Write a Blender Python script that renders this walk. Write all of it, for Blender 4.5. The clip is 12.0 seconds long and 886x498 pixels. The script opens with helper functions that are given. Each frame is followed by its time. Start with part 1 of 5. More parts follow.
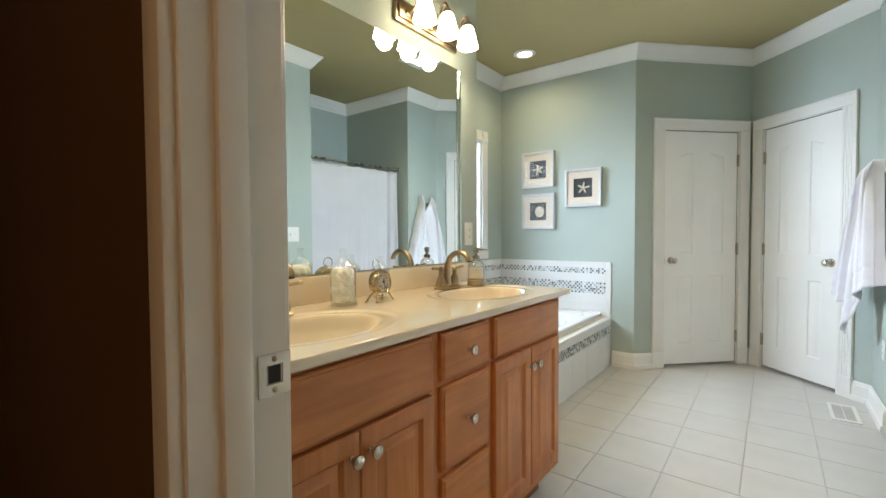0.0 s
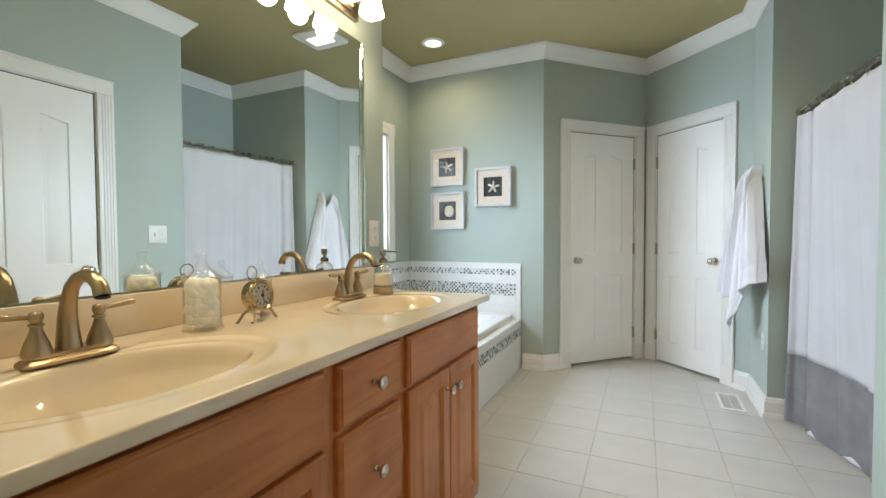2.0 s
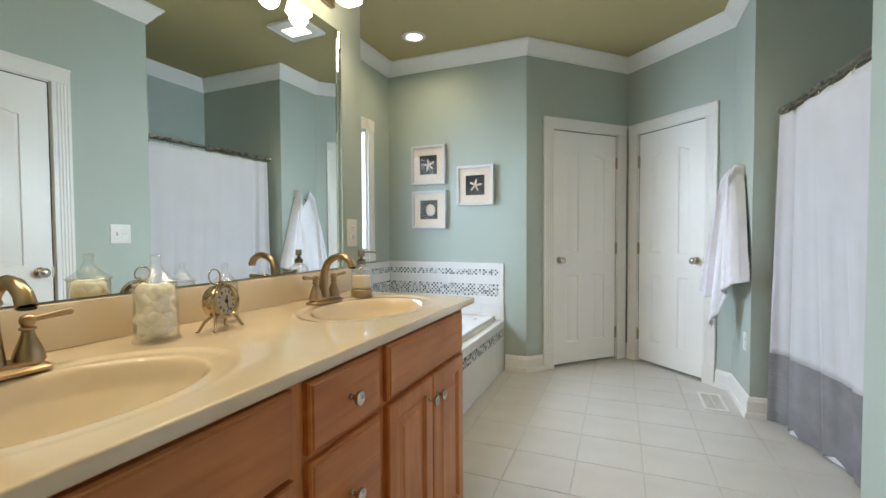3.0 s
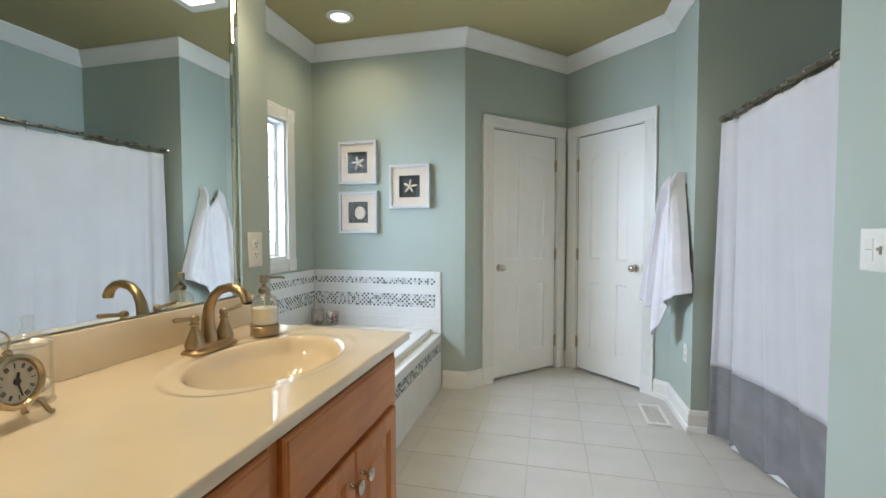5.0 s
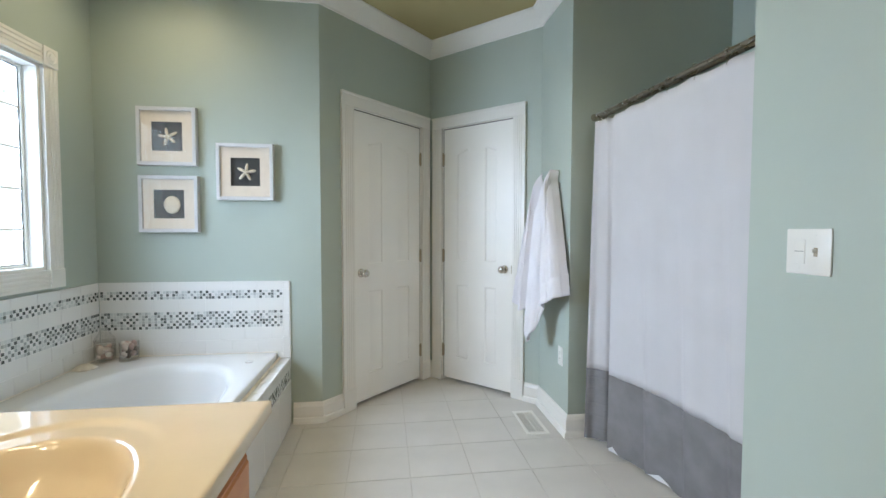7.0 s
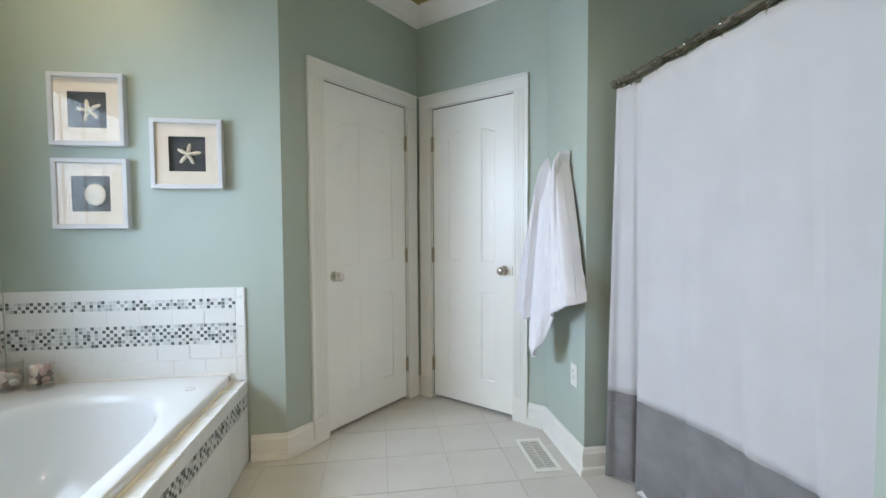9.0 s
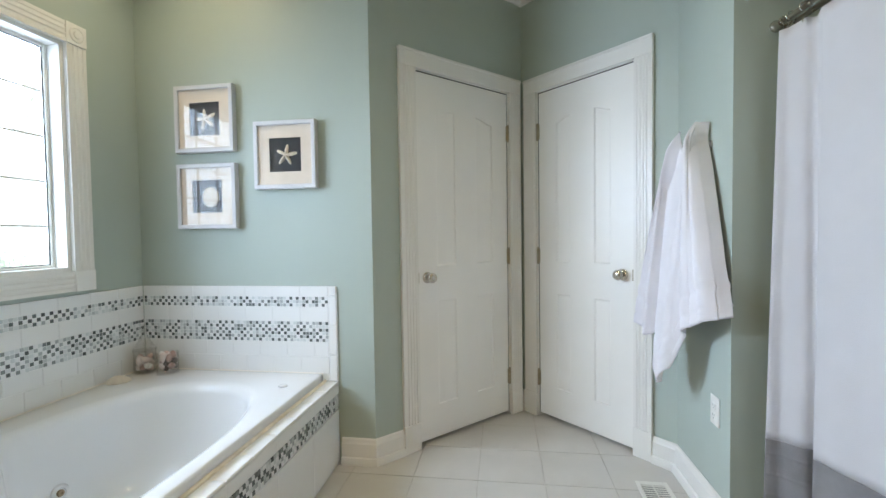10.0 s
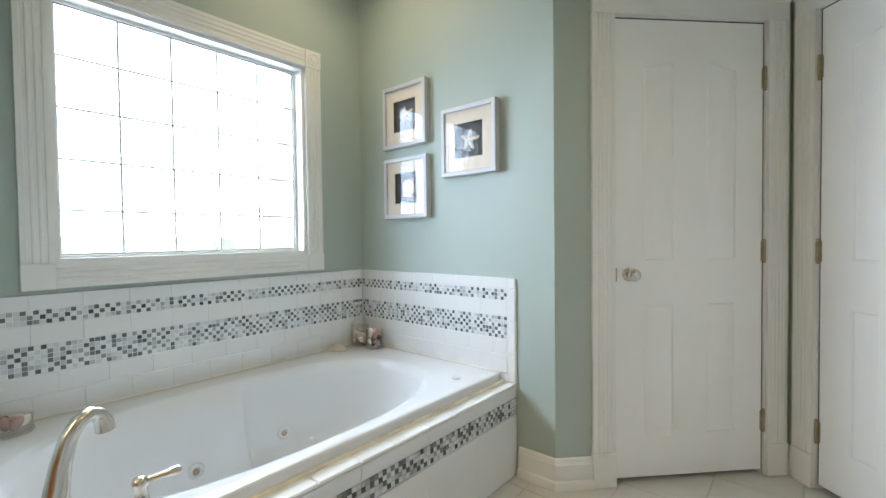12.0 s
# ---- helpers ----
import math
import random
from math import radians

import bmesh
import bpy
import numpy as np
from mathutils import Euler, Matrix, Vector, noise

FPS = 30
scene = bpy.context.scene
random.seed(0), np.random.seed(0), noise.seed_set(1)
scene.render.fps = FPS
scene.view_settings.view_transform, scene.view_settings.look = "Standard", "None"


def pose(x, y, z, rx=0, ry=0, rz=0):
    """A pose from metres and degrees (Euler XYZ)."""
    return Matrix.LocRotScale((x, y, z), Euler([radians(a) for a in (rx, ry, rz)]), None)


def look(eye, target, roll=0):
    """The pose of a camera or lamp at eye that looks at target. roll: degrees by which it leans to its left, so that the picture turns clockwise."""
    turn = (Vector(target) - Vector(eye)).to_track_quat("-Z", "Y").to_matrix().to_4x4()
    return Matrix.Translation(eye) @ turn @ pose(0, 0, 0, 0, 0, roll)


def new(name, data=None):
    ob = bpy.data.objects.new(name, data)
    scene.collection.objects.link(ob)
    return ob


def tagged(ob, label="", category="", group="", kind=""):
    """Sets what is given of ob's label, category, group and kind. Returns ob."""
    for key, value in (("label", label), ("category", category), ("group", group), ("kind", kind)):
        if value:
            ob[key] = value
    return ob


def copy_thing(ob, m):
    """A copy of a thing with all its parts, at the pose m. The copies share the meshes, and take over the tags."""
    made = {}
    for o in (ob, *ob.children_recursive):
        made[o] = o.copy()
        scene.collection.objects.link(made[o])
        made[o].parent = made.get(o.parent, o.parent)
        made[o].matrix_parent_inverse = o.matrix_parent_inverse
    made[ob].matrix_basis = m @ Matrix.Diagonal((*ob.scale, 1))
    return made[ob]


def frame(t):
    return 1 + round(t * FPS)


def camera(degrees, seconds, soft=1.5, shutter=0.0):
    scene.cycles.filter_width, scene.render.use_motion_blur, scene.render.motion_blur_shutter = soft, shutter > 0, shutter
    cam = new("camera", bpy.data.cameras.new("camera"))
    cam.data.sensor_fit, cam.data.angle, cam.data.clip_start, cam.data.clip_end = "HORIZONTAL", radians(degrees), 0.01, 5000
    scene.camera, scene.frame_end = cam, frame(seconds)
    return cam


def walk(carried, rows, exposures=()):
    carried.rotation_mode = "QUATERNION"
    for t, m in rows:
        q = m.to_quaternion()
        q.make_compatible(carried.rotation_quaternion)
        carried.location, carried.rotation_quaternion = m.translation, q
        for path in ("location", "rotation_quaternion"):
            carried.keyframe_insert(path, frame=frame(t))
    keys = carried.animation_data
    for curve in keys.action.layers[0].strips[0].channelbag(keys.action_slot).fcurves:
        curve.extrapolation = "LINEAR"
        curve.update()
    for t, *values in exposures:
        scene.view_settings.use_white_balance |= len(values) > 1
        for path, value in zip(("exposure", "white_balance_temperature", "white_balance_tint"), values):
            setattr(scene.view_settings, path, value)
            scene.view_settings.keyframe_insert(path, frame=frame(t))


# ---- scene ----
cam = camera(91.2, 12.0)
PATH = [
    (0, (0.019, 0.093, 1.151), (-1.202, 1.676, 1.089), -0.3),
    (0.5, (-0.054, 0.191, 1.149), (-1.174, 1.847, 1.087), -0.2),
    (1, (-0.101, 0.258, 1.146), (-1.116, 1.98, 1.087), -0.3),
    (1.5, (-0.125, 0.302, 1.147), (-1.052, 2.073, 1.089), -0.3),
    (2, (-0.15, 0.341, 1.145), (-1.003, 2.149, 1.086), -0.3),
    (2.5, (-0.172, 0.379, 1.144), (-0.969, 2.212, 1.083), -0.3),
    (4.5, (-0.269, 0.632, 1.196), (-0.914, 2.523, 1.121), -0.3),
    (5, (-0.305, 0.735, 1.224), (-0.788, 2.674, 1.143), -0.1),
    (5.5, (-0.383, 0.857, 1.236), (-0.66, 2.836, 1.152), -0.0),
    (6, (-0.451, 0.971, 1.235), (-0.531, 2.968, 1.149), 0.0),
    (6.5, (-0.487, 1.087, 1.22), (-0.387, 3.083, 1.138), 0.0),
    (7, (-0.523, 1.211, 1.224), (-0.276, 3.194, 1.139), 0.1),
    (8.8, (-0.486, 1.623, 1.201), (-0.129, 3.589, 1.108), -0.2),
    (9, (-0.438, 1.681, 1.195), (-0.16, 3.66, 1.108), -0.3),
    (9.5, (-0.339, 1.812, 1.187), (-0.326, 3.811, 1.106), -0.7),
    (10, (-0.287, 1.929, 1.163), (-0.572, 3.907, 1.096), -0.8),
    (10.5, (-0.23, 2.019, 1.166), (-0.82, 3.929, 1.097), -0.8),
    (11, (-0.16, 2.121, 1.155), (-1.03, 3.921, 1.089), -0.9),
    (11.5, (-0.106, 2.226, 1.116), (-1.215, 3.89, 1.063), -0.8),
    (12, (-0.097, 2.298, 1.096), (-1.395, 3.819, 1.046), -0.7),
]
walk(cam, [(t, look(eye, target, roll)) for t, eye, target, roll in PATH],
     [(0.0, 0.32, 6600, 10), (1.2, 0.28, 6600, 10), (2.5, 0.14, 6650, 11), (5.0, 0.04, 6480, 12), (9.0, 0.06, 6450, 12), (12.0, 0.14, 6450, 12)])

# ---- world and lights ----
world = bpy.data.worlds.new("world")
scene.world = world
world.use_nodes = True
wn = world.node_tree
sky = wn.nodes.new("ShaderNodeTexSky")
sky.sky_type = "NISHITA"
sky.sun_disc = False
sky.sun_elevation = radians(48)
sky.sun_rotation = radians(200)
wn.links.new(sky.outputs["Color"], wn.nodes["Background"].inputs["Color"])
wn.nodes["Background"].inputs["Strength"].default_value = 0.1
scene.view_settings.exposure = 0.0


def lamp(name, kind, m, energy, color=(1, 1, 1), **kw):
    d = bpy.data.lights.new(name, kind)
    d.energy, d.color = energy, color
    for k, v in kw.items():
        if k == "size":
            d.size = v
        elif k == "size_y":
            d.shape, d.size_y, d.spread = "RECTANGLE", v, radians(130)
        elif k == "radius":
            d.shadow_soft_size = v
        elif k == "spot":
            d.spot_size, d.spot_blend = radians(v), 0.9
        elif k == "angle":
            d.angle = radians(v)
    ob = new(name, d)
    ob.matrix_world = m
    return ob


# daylight of the bright window over the bathtub
lamp("window_daylight", "AREA", look((-2.575, 3.123, 1.575), (0, 3.123, 0.45)), 32, (0.61, 0.765, 1.0), size=1.03, size_y=1.0)
lamp("sun", "SUN", look((0, 0, 10), (-3.0, -4.0, 0)), 2.0, (1.0, 0.95, 0.88), angle=0.5)
# recessed can over the tub and the fan light over the floor
lamp("can_bulb", "SPOT", look((-1.767, 3.60, 2.72), (-1.767, 3.60, 0)), 17, (1.0, 0.84, 0.54), radius=0.05, spot=166)
lamp("fan_bulb", "AREA", look((-0.14, 3.12, 2.705), (-0.14, 3.12, 0)), 3.5, (1.0, 0.84, 0.52), size=0.17, size_y=0.11)
# bulbs shining down out of the shades of the two light bars, one over each basin
BAR_SHIFT = -0.905
SHADE_Y = (1.570, 1.735, 1.900)
for bulb_y in SHADE_Y + tuple(y + BAR_SHIFT for y in SHADE_Y):
    lamp("vanity_bulb", "SPOT", look((-1.213, bulb_y, 2.066), (-1.213, bulb_y, 0)), 5.6, (1.0, 0.83, 0.56), radius=0.04, spot=160)
# unseen warm fill added to brighten the dark bedroom side of the entry
lamp("bedroom_fill", "POINT", pose(0.6, -1.9, 2.0), 24.0, (1.0, 0.58, 0.28), radius=0.25)


# ---- materials ----
def mat(name, base, rough=0.5, metal=0.0, spec=0.5, noise_scale=0, var=0.06, bump=0.0, bump_scale=None, coat=0.0, coat_rough=0.1, fine=0.0):
    m = bpy.data.materials.new(name)
    m.use_nodes = True
    nt = m.node_tree
    b = nt.nodes["Principled BSDF"]
    b.inputs["Base Color"].default_value = (*base, 1)
    b.inputs["Roughness"].default_value = rough
    b.inputs["Metallic"].default_value = metal
    b.inputs["Specular IOR Level"].default_value = spec
    b.inputs["Coat Weight"].default_value = coat
    b.inputs["Coat Roughness"].default_value = coat_rough
    tc = nt.nodes.new("ShaderNodeTexCoord")
    if noise_scale:
        n1 = nt.nodes.new("ShaderNodeTexNoise")
        n1.inputs["Scale"].default_value = noise_scale
        n1.inputs["Detail"].default_value = 6
        nt.links.new(tc.outputs["Object"], n1.inputs["Vector"])
        ramp = nt.nodes.new("ShaderNodeMapRange")
        ramp.inputs["From Min"].default_value, ramp.inputs["From Max"].default_value = 0.3, 0.7
        ramp.inputs["To Min"].default_value, ramp.inputs["To Max"].default_value = 1 - var, 1 + var
        nt.links.new(n1.outputs["Fac"], ramp.inputs["Value"])
        mul = nt.nodes.new("ShaderNodeVectorMath")
        mul.operation = "SCALE"
        mul.inputs[0].default_value = base
        nt.links.new(ramp.outputs["Result"], mul.inputs["Scale"])
        nt.links.new(mul.outputs["Vector"], b.inputs["Base Color"])
        r2 = nt.nodes.new("ShaderNodeMapRange")
        r2.inputs["To Min"].default_value, r2.inputs["To Max"].default_value = max(0.0, rough - 0.06), min(1.0, rough + 0.06)
        nt.links.new(n1.outputs["Fac"], r2.inputs["Value"])
        nt.links.new(r2.outputs["Result"], b.inputs["Roughness"])
    if bump:
        n2 = nt.nodes.new("ShaderNodeTexNoise")
        n2.inputs["Scale"].default_value = bump_scale or 200
        n2.inputs["Detail"].default_value = 3
        nt.links.new(tc.outputs["Object"], n2.inputs["Vector"])
        bp = nt.nodes.new("ShaderNodeBump")
        bp.inputs["Strength"].default_value = bump
        bp.inputs["Distance"].default_value = 0.002
        nt.links.new(n2.outputs["Fac"], bp.inputs["Height"])
        nt.links.new(bp.outputs["Normal"], b.inputs["Normal"])
    return m


def emit(name, color, strength):
    m = bpy.data.materials.new(name)
    m.use_nodes = True
    nt = m.node_tree
    nt.nodes.clear()
    e = nt.nodes.new("ShaderNodeEmission")
    e.inputs["Color"].default_value = (*color, 1)
    e.inputs["Strength"].default_value = strength
    o = nt.nodes.new("ShaderNodeOutputMaterial")
    nt.links.new(e.outputs[0], o.inputs["Surface"])
    return m


def glass(name, color=(1, 1, 1), rough=0.0, ior=1.45):
    m = mat(name, color, rough)
    b = m.node_tree.nodes["Principled BSDF"]
    b.inputs["Transmission Weight"].default_value = 1.0
    b.inputs["IOR"].default_value = ior
    return m


def thin_glass(name):
    """Thin-walled clear glass: straight through, with a gloss that grows at grazing angles."""
    m = bpy.data.materials.new(name)
    m.use_nodes = True
    nt = m.node_tree
    nt.nodes.clear()
    tr = nt.nodes.new("ShaderNodeBsdfTransparent")
    tr.inputs["Color"].default_value = (0.985, 0.985, 0.98, 1)
    gl = nt.nodes.new("ShaderNodeBsdfGlossy")
    gl.inputs["Roughness"].default_value = 0.03
    lw = nt.nodes.new("ShaderNodeLayerWeight")
    lw.inputs["Blend"].default_value = 0.5
    pw = nt.nodes.new("ShaderNodeMath")
    pw.operation = "POWER"
    pw.inputs[1].default_value = 2.2
    nt.links.new(lw.outputs["Facing"], pw.inputs[0])
    fr = nt.nodes.new("ShaderNodeMath")
    fr.operation = "MULTIPLY_ADD"
    fr.inputs[1].default_value, fr.inputs[2].default_value = 0.55, 0.055
    nt.links.new(pw.outputs[0], fr.inputs[0])
    bp = nt.nodes.new("ShaderNodeBump")
    bp.inputs["Strength"].default_value, bp.inputs["Distance"].default_value = 0.10, 0.003
    nz = nt.nodes.new("ShaderNodeTexNoise")
    nz.inputs["Scale"].default_value = 45
    nt.links.new(nz.outputs["Fac"], bp.inputs["Height"])
    nt.links.new(bp.outputs["Normal"], gl.inputs["Normal"])
    mx = nt.nodes.new("ShaderNodeMixShader")
    o = nt.nodes.new("ShaderNodeOutputMaterial")
    nt.links.new(fr.outputs[0], mx.inputs[0])
    nt.links.new(tr.outputs[0], mx.inputs[1])
    nt.links.new(gl.outputs[0], mx.inputs[2])
    nt.links.new(mx.outputs[0], o.inputs["Surface"])
    return m


def wood(name, base, dark, scale=1.0, axis=2):
    """Stained maple: long streaks along one axis, pores and blotches."""
    m = mat(name, base, 0.40, spec=0.35, coat=0.10, coat_rough=0.2)
    nt = m.node_tree
    b = nt.nodes["Principled BSDF"]
    tc = nt.nodes.new("ShaderNodeTexCoord")
    oi = nt.nodes.new("ShaderNodeObjectInfo")
    off = nt.nodes.new("ShaderNodeVectorMath")
    off.operation = "MULTIPLY_ADD"
    off.inputs[1].default_value = (7, 5, 3)
    nt.links.new(oi.outputs["Random"], off.inputs[0])
    nt.links.new(tc.outputs["Object"], off.inputs[2])
    mp = nt.nodes.new("ShaderNodeMapping")
    s = [14 * scale] * 3
    s[axis] = 1.1 * scale
    mp.inputs["Scale"].default_value = s
    nt.links.new(off.outputs["Vector"], mp.inputs["Vector"])
    n1 = nt.nodes.new("ShaderNodeTexNoise")
    n1.inputs["Scale"].default_value, n1.inputs["Detail"].default_value, n1.inputs["Distortion"].default_value = 2.2, 8, 0.8
    nt.links.new(mp.outputs["Vector"], n1.inputs["Vector"])
    n2 = nt.nodes.new("ShaderNodeTexNoise")
    n2.inputs["Scale"].default_value, n2.inputs["Detail"].default_value = 5, 3
    nt.links.new(off.outputs["Vector"], n2.inputs["Vector"])
    mixf = nt.nodes.new("ShaderNodeMath")
    mixf.operation = "MULTIPLY_ADD"
    mixf.inputs[1].default_value = 0.55
    add = nt.nodes.new("ShaderNodeMath")
    add.operation = "MULTIPLY"
    add.inputs[1].default_value = 0.45
    nt.links.new(n2.outputs["Fac"], add.inputs[0])
    nt.links.new(n1.outputs["Fac"], mixf.inputs[0])
    nt.links.new(add.outputs[0], mixf.inputs[2])
    cr = nt.nodes.new("ShaderNodeValToRGB")
    cr.color_ramp.elements[0].position, cr.color_ramp.elements[0].color = 0.32, (*dark, 1)
    cr.color_ramp.elements[1].position, cr.color_ramp.elements[1].color = 0.68, (*base, 1)
    nt.links.new(mixf.outputs[0], cr.inputs["Fac"])
    nt.links.new(cr.outputs["Color"], b.inputs["Base Color"])
    bp = nt.nodes.new("ShaderNodeBump")
    bp.inputs["Strength"].default_value, bp.inputs["Distance"].default_value = 0.06, 0.002
    nt.links.new(n1.outputs["Fac"], bp.inputs["Height"])
    nt.links.new(bp.outputs["Normal"], b.inputs["Normal"])
    return m


def by_random(name, stops, rough, source, spec=0.5, coat=0.0):
    """One of several colours a piece, by the object's or the island's random number."""
    m = mat(name, stops[0][1], rough, spec=spec, coat=coat)
    nt = m.node_tree
    b = nt.nodes["Principled BSDF"]
    if source == "object":
        src = nt.nodes.new("ShaderNodeObjectInfo").outputs["Random"]
    else:
        src = nt.nodes.new("ShaderNodeNewGeometry").outputs["Random Per Island"]
    cr = nt.nodes.new("ShaderNodeValToRGB")
    cr.color_ramp.interpolation = "CONSTANT"
    el = cr.color_ramp.elements
    el[0].position, el[0].color = stops[0][0], (*stops[0][1], 1)
    el[1].position, el[1].color = stops[1][0], (*stops[1][1], 1)
    for p, c in stops[2:]:
        e = el.new(p)
        e.color = (*c, 1)
    nt.links.new(src, cr.inputs["Fac"])
    nt.links.new(cr.outputs["Color"], b.inputs["Base Color"])
    return m


PAINT = mat("aqua_wall_paint", (0.418, 0.478, 0.424), 0.55, noise_scale=1.6, var=0.025, bump=0.12, bump_scale=160)
CEIL = mat("olive_ceiling_paint", (0.43, 0.365, 0.18), 0.75, noise_scale=1.2, var=0.04, bump=0.15, bump_scale=120)
TRIM = mat("white_trim_paint", (0.81, 0.795, 0.75), 0.34, noise_scale=3, var=0.02)
DOORW = mat("white_door_paint", (0.87, 0.855, 0.81), 0.36, noise_scale=2.5, var=0.025, bump=0.05, bump_scale=90)
TILE = mat("beige_floor_tile", (0.58, 0.56, 0.52), 0.30, noise_scale=5, var=0.05, bump=0.06, bump_scale=25)
GROUT = mat("grey_grout", (0.53, 0.505, 0.46), 0.85, noise_scale=30, var=0.12, bump=0.3, bump_scale=400)
WTILE = mat("white_glazed_tile", (0.80, 0.80, 0.78), 0.14, noise_scale=4, var=0.015, bump=0.04, bump_scale=15)
WGROUT = mat("white_grout", (0.84, 0.84, 0.82), 0.8, noise_scale=40, var=0.06)
TUBW = mat("white_tub_acrylic", (0.73, 0.73, 0.72), 0.10, noise_scale=2, var=0.01)
CAULK = mat("yellowed_caulk", (0.78, 0.71, 0.58), 0.5, noise_scale=12, var=0.18)
WOODV = wood("maple_upright", (0.66, 0.27, 0.090), (0.44, 0.150, 0.045), 1.0, 2)
WOODH = wood("maple_lengthwise", (0.66, 0.27, 0.090), (0.44, 0.150, 0.045), 1.0, 1)
# darker copy of the maple, with the toe recess's shade in its colour
WOODD = wood("maple_recess_shade", (0.26, 0.105, 0.045), (0.17, 0.062, 0.026), 1.0, 2)
MARBLE = mat("cream_cultured_marble", (0.78, 0.665, 0.51), 0.075, noise_scale=6, var=0.04, coat=0.5, coat_rough=0.05)
BRASS = mat("antique_brushed_brass", (0.41, 0.315, 0.205), 0.32, 1.0, noise_scale=9, var=0.18, bump=0.04, bump_scale=220)
NICKEL = mat("brushed_nickel", (0.60, 0.56, 0.50), 0.25, 1.0, noise_scale=20, var=0.08)
CHROME = mat("chrome", (0.72, 0.72, 0.72), 0.10, 1.0, noise_scale=15, var=0.04)
HINGE = mat("hinge_brass", (0.42, 0.36, 0.26), 0.38, 1.0, noise_scale=25, var=0.15)
ROD = mat("dark_bronze_rod", (0.34, 0.31, 0.26), 0.28, 1.0, noise_scale=20, var=0.1)
MIRROR = mat("silvered_mirror", (0.86, 0.90, 0.87), 0.0, 1.0)
CLOCKM = mat("pale_brass_case", (0.50, 0.40, 0.27), 0.24, 1.0, noise_scale=20, var=0.08)
CLEAR = thin_glass("clear_glass")
PANEG = glass("picture_glass", (1, 1, 1), 0.0, 1.36)
CURT = mat("white_curtain_cotton", (0.56, 0.55, 0.56), 0.85, noise_scale=5, var=0.03, bump=0.5, bump_scale=420)
CURTG = mat("grey_curtain_band", (0.20, 0.195, 0.20), 0.8, noise_scale=8, var=0.16, bump=0.5, bump_scale=420)
LINER = mat("white_liner", (0.82, 0.82, 0.82), 0.4, noise_scale=6, var=0.02)
TOWEL = mat("white_terry", (0.80, 0.785, 0.82), 0.95, noise_scale=8, var=0.03, bump=0.9, bump_scale=520)
PLASTIC = mat("white_switch_plastic", (0.78, 0.77, 0.72), 0.3, noise_scale=12, var=0.02)
# near-black that stands in for the shade inside slots, holes and door gaps
GAPSHADE = mat("gap_and_hole_shade", (0.02, 0.02, 0.02), 0.6)
FRAME = mat("silver_white_frame", (0.62, 0.62, 0.63), 0.35, noise_scale=10, var=0.04, bump=0.06, bump_scale=60)
MATT = mat("cream_mat_board", (0.70, 0.63, 0.53), 0.9, noise_scale=30, var=0.03)
SLATE = mat("dark_picture_ground", (0.055, 0.06, 0.065), 0.9, noise_scale=40, var=0.2)
STAR = mat("starfish_cream", (0.68, 0.63, 0.52), 0.85, noise_scale=60, var=0.12, bump=0.7, bump_scale=300)
COTTON = mat("cream_cotton_balls", (0.96, 0.94, 0.87), 1.0, noise_scale=20, var=0.03, bump=0.5, bump_scale=260)
COTTON.node_tree.nodes["Principled BSDF"].inputs["Subsurface Weight"].default_value = 1.0
COTTON.node_tree.nodes["Principled BSDF"].inputs["Subsurface Radius"].default_value = (0.02, 0.018, 0.014)
LOTION = mat("cream_lotion", (0.82, 0.77, 0.66), 0.4, noise_scale=9, var=0.03)
SHELLM = by_random("mixed_shells", [(0.0, (0.76, 0.66, 0.61)), (0.22, (0.10, 0.075, 0.065)), (0.40, (0.86, 0.83, 0.79)), (0.62, (0.46, 0.31, 0.27)), (0.80, (0.68, 0.52, 0.47))], 0.45, "object")
PALESHELL = mat("pale_shell", (0.66, 0.60, 0.51), 0.4, noise_scale=25, var=0.08, bump=0.4, bump_scale=60)
DIAL = mat("clock_dial", (0.52, 0.48, 0.41), 0.5, noise_scale=20, var=0.04)
INK = mat("black_ink", (0.02, 0.02, 0.02), 0.5)
DARKWALL = mat("dark_brown_wall", (0.11, 0.062, 0.032), 0.6, noise_scale=2, var=0.06, bump=0.1, bump_scale=150)
CARPET = mat("brown_carpet", (0.16, 0.12, 0.08), 0.95, noise_scale=40, var=0.2, bump=0.6, bump_scale=300)
SHADE = emit("lit_frosted_shade", (1.0, 0.82, 0.56), 13.5)
CANGLOW = emit("lit_can_lens", (1.0, 0.90, 0.72), 6.0)
FANGLOW = emit("lit_fan_lens", (1.0, 0.92, 0.78), 3.0)
# glass mosaic laid roughly as a check: every other piece from the darker mix
MOS_STOPS = [(0.0, (0.13, 0.15, 0.145)), (0.30, (0.085, 0.098, 0.095)), (0.42, (0.24, 0.265, 0.255)), (0.58, (0.40, 0.43, 0.42)), (0.74, (0.64, 0.67, 0.66))]
PALE_STOPS = [(0.0, (0.78, 0.79, 0.78)), (0.45, (0.68, 0.70, 0.69)), (0.76, (0.50, 0.53, 0.52)), (0.94, (0.18, 0.20, 0.195))]
MOSAIC = by_random("glass_mosaic", MOS_STOPS, 0.10, "object", coat=0.3)
MOSAIC_I = by_random("glass_mosaic_joined", MOS_STOPS, 0.10, "island", coat=0.3)
MOSAIC_P = by_random("pale_glass_mosaic", PALE_STOPS, 0.10, "object", coat=0.3)
MOSAIC_PI = by_random("pale_glass_mosaic_joined", PALE_STOPS, 0.10, "island", coat=0.3)


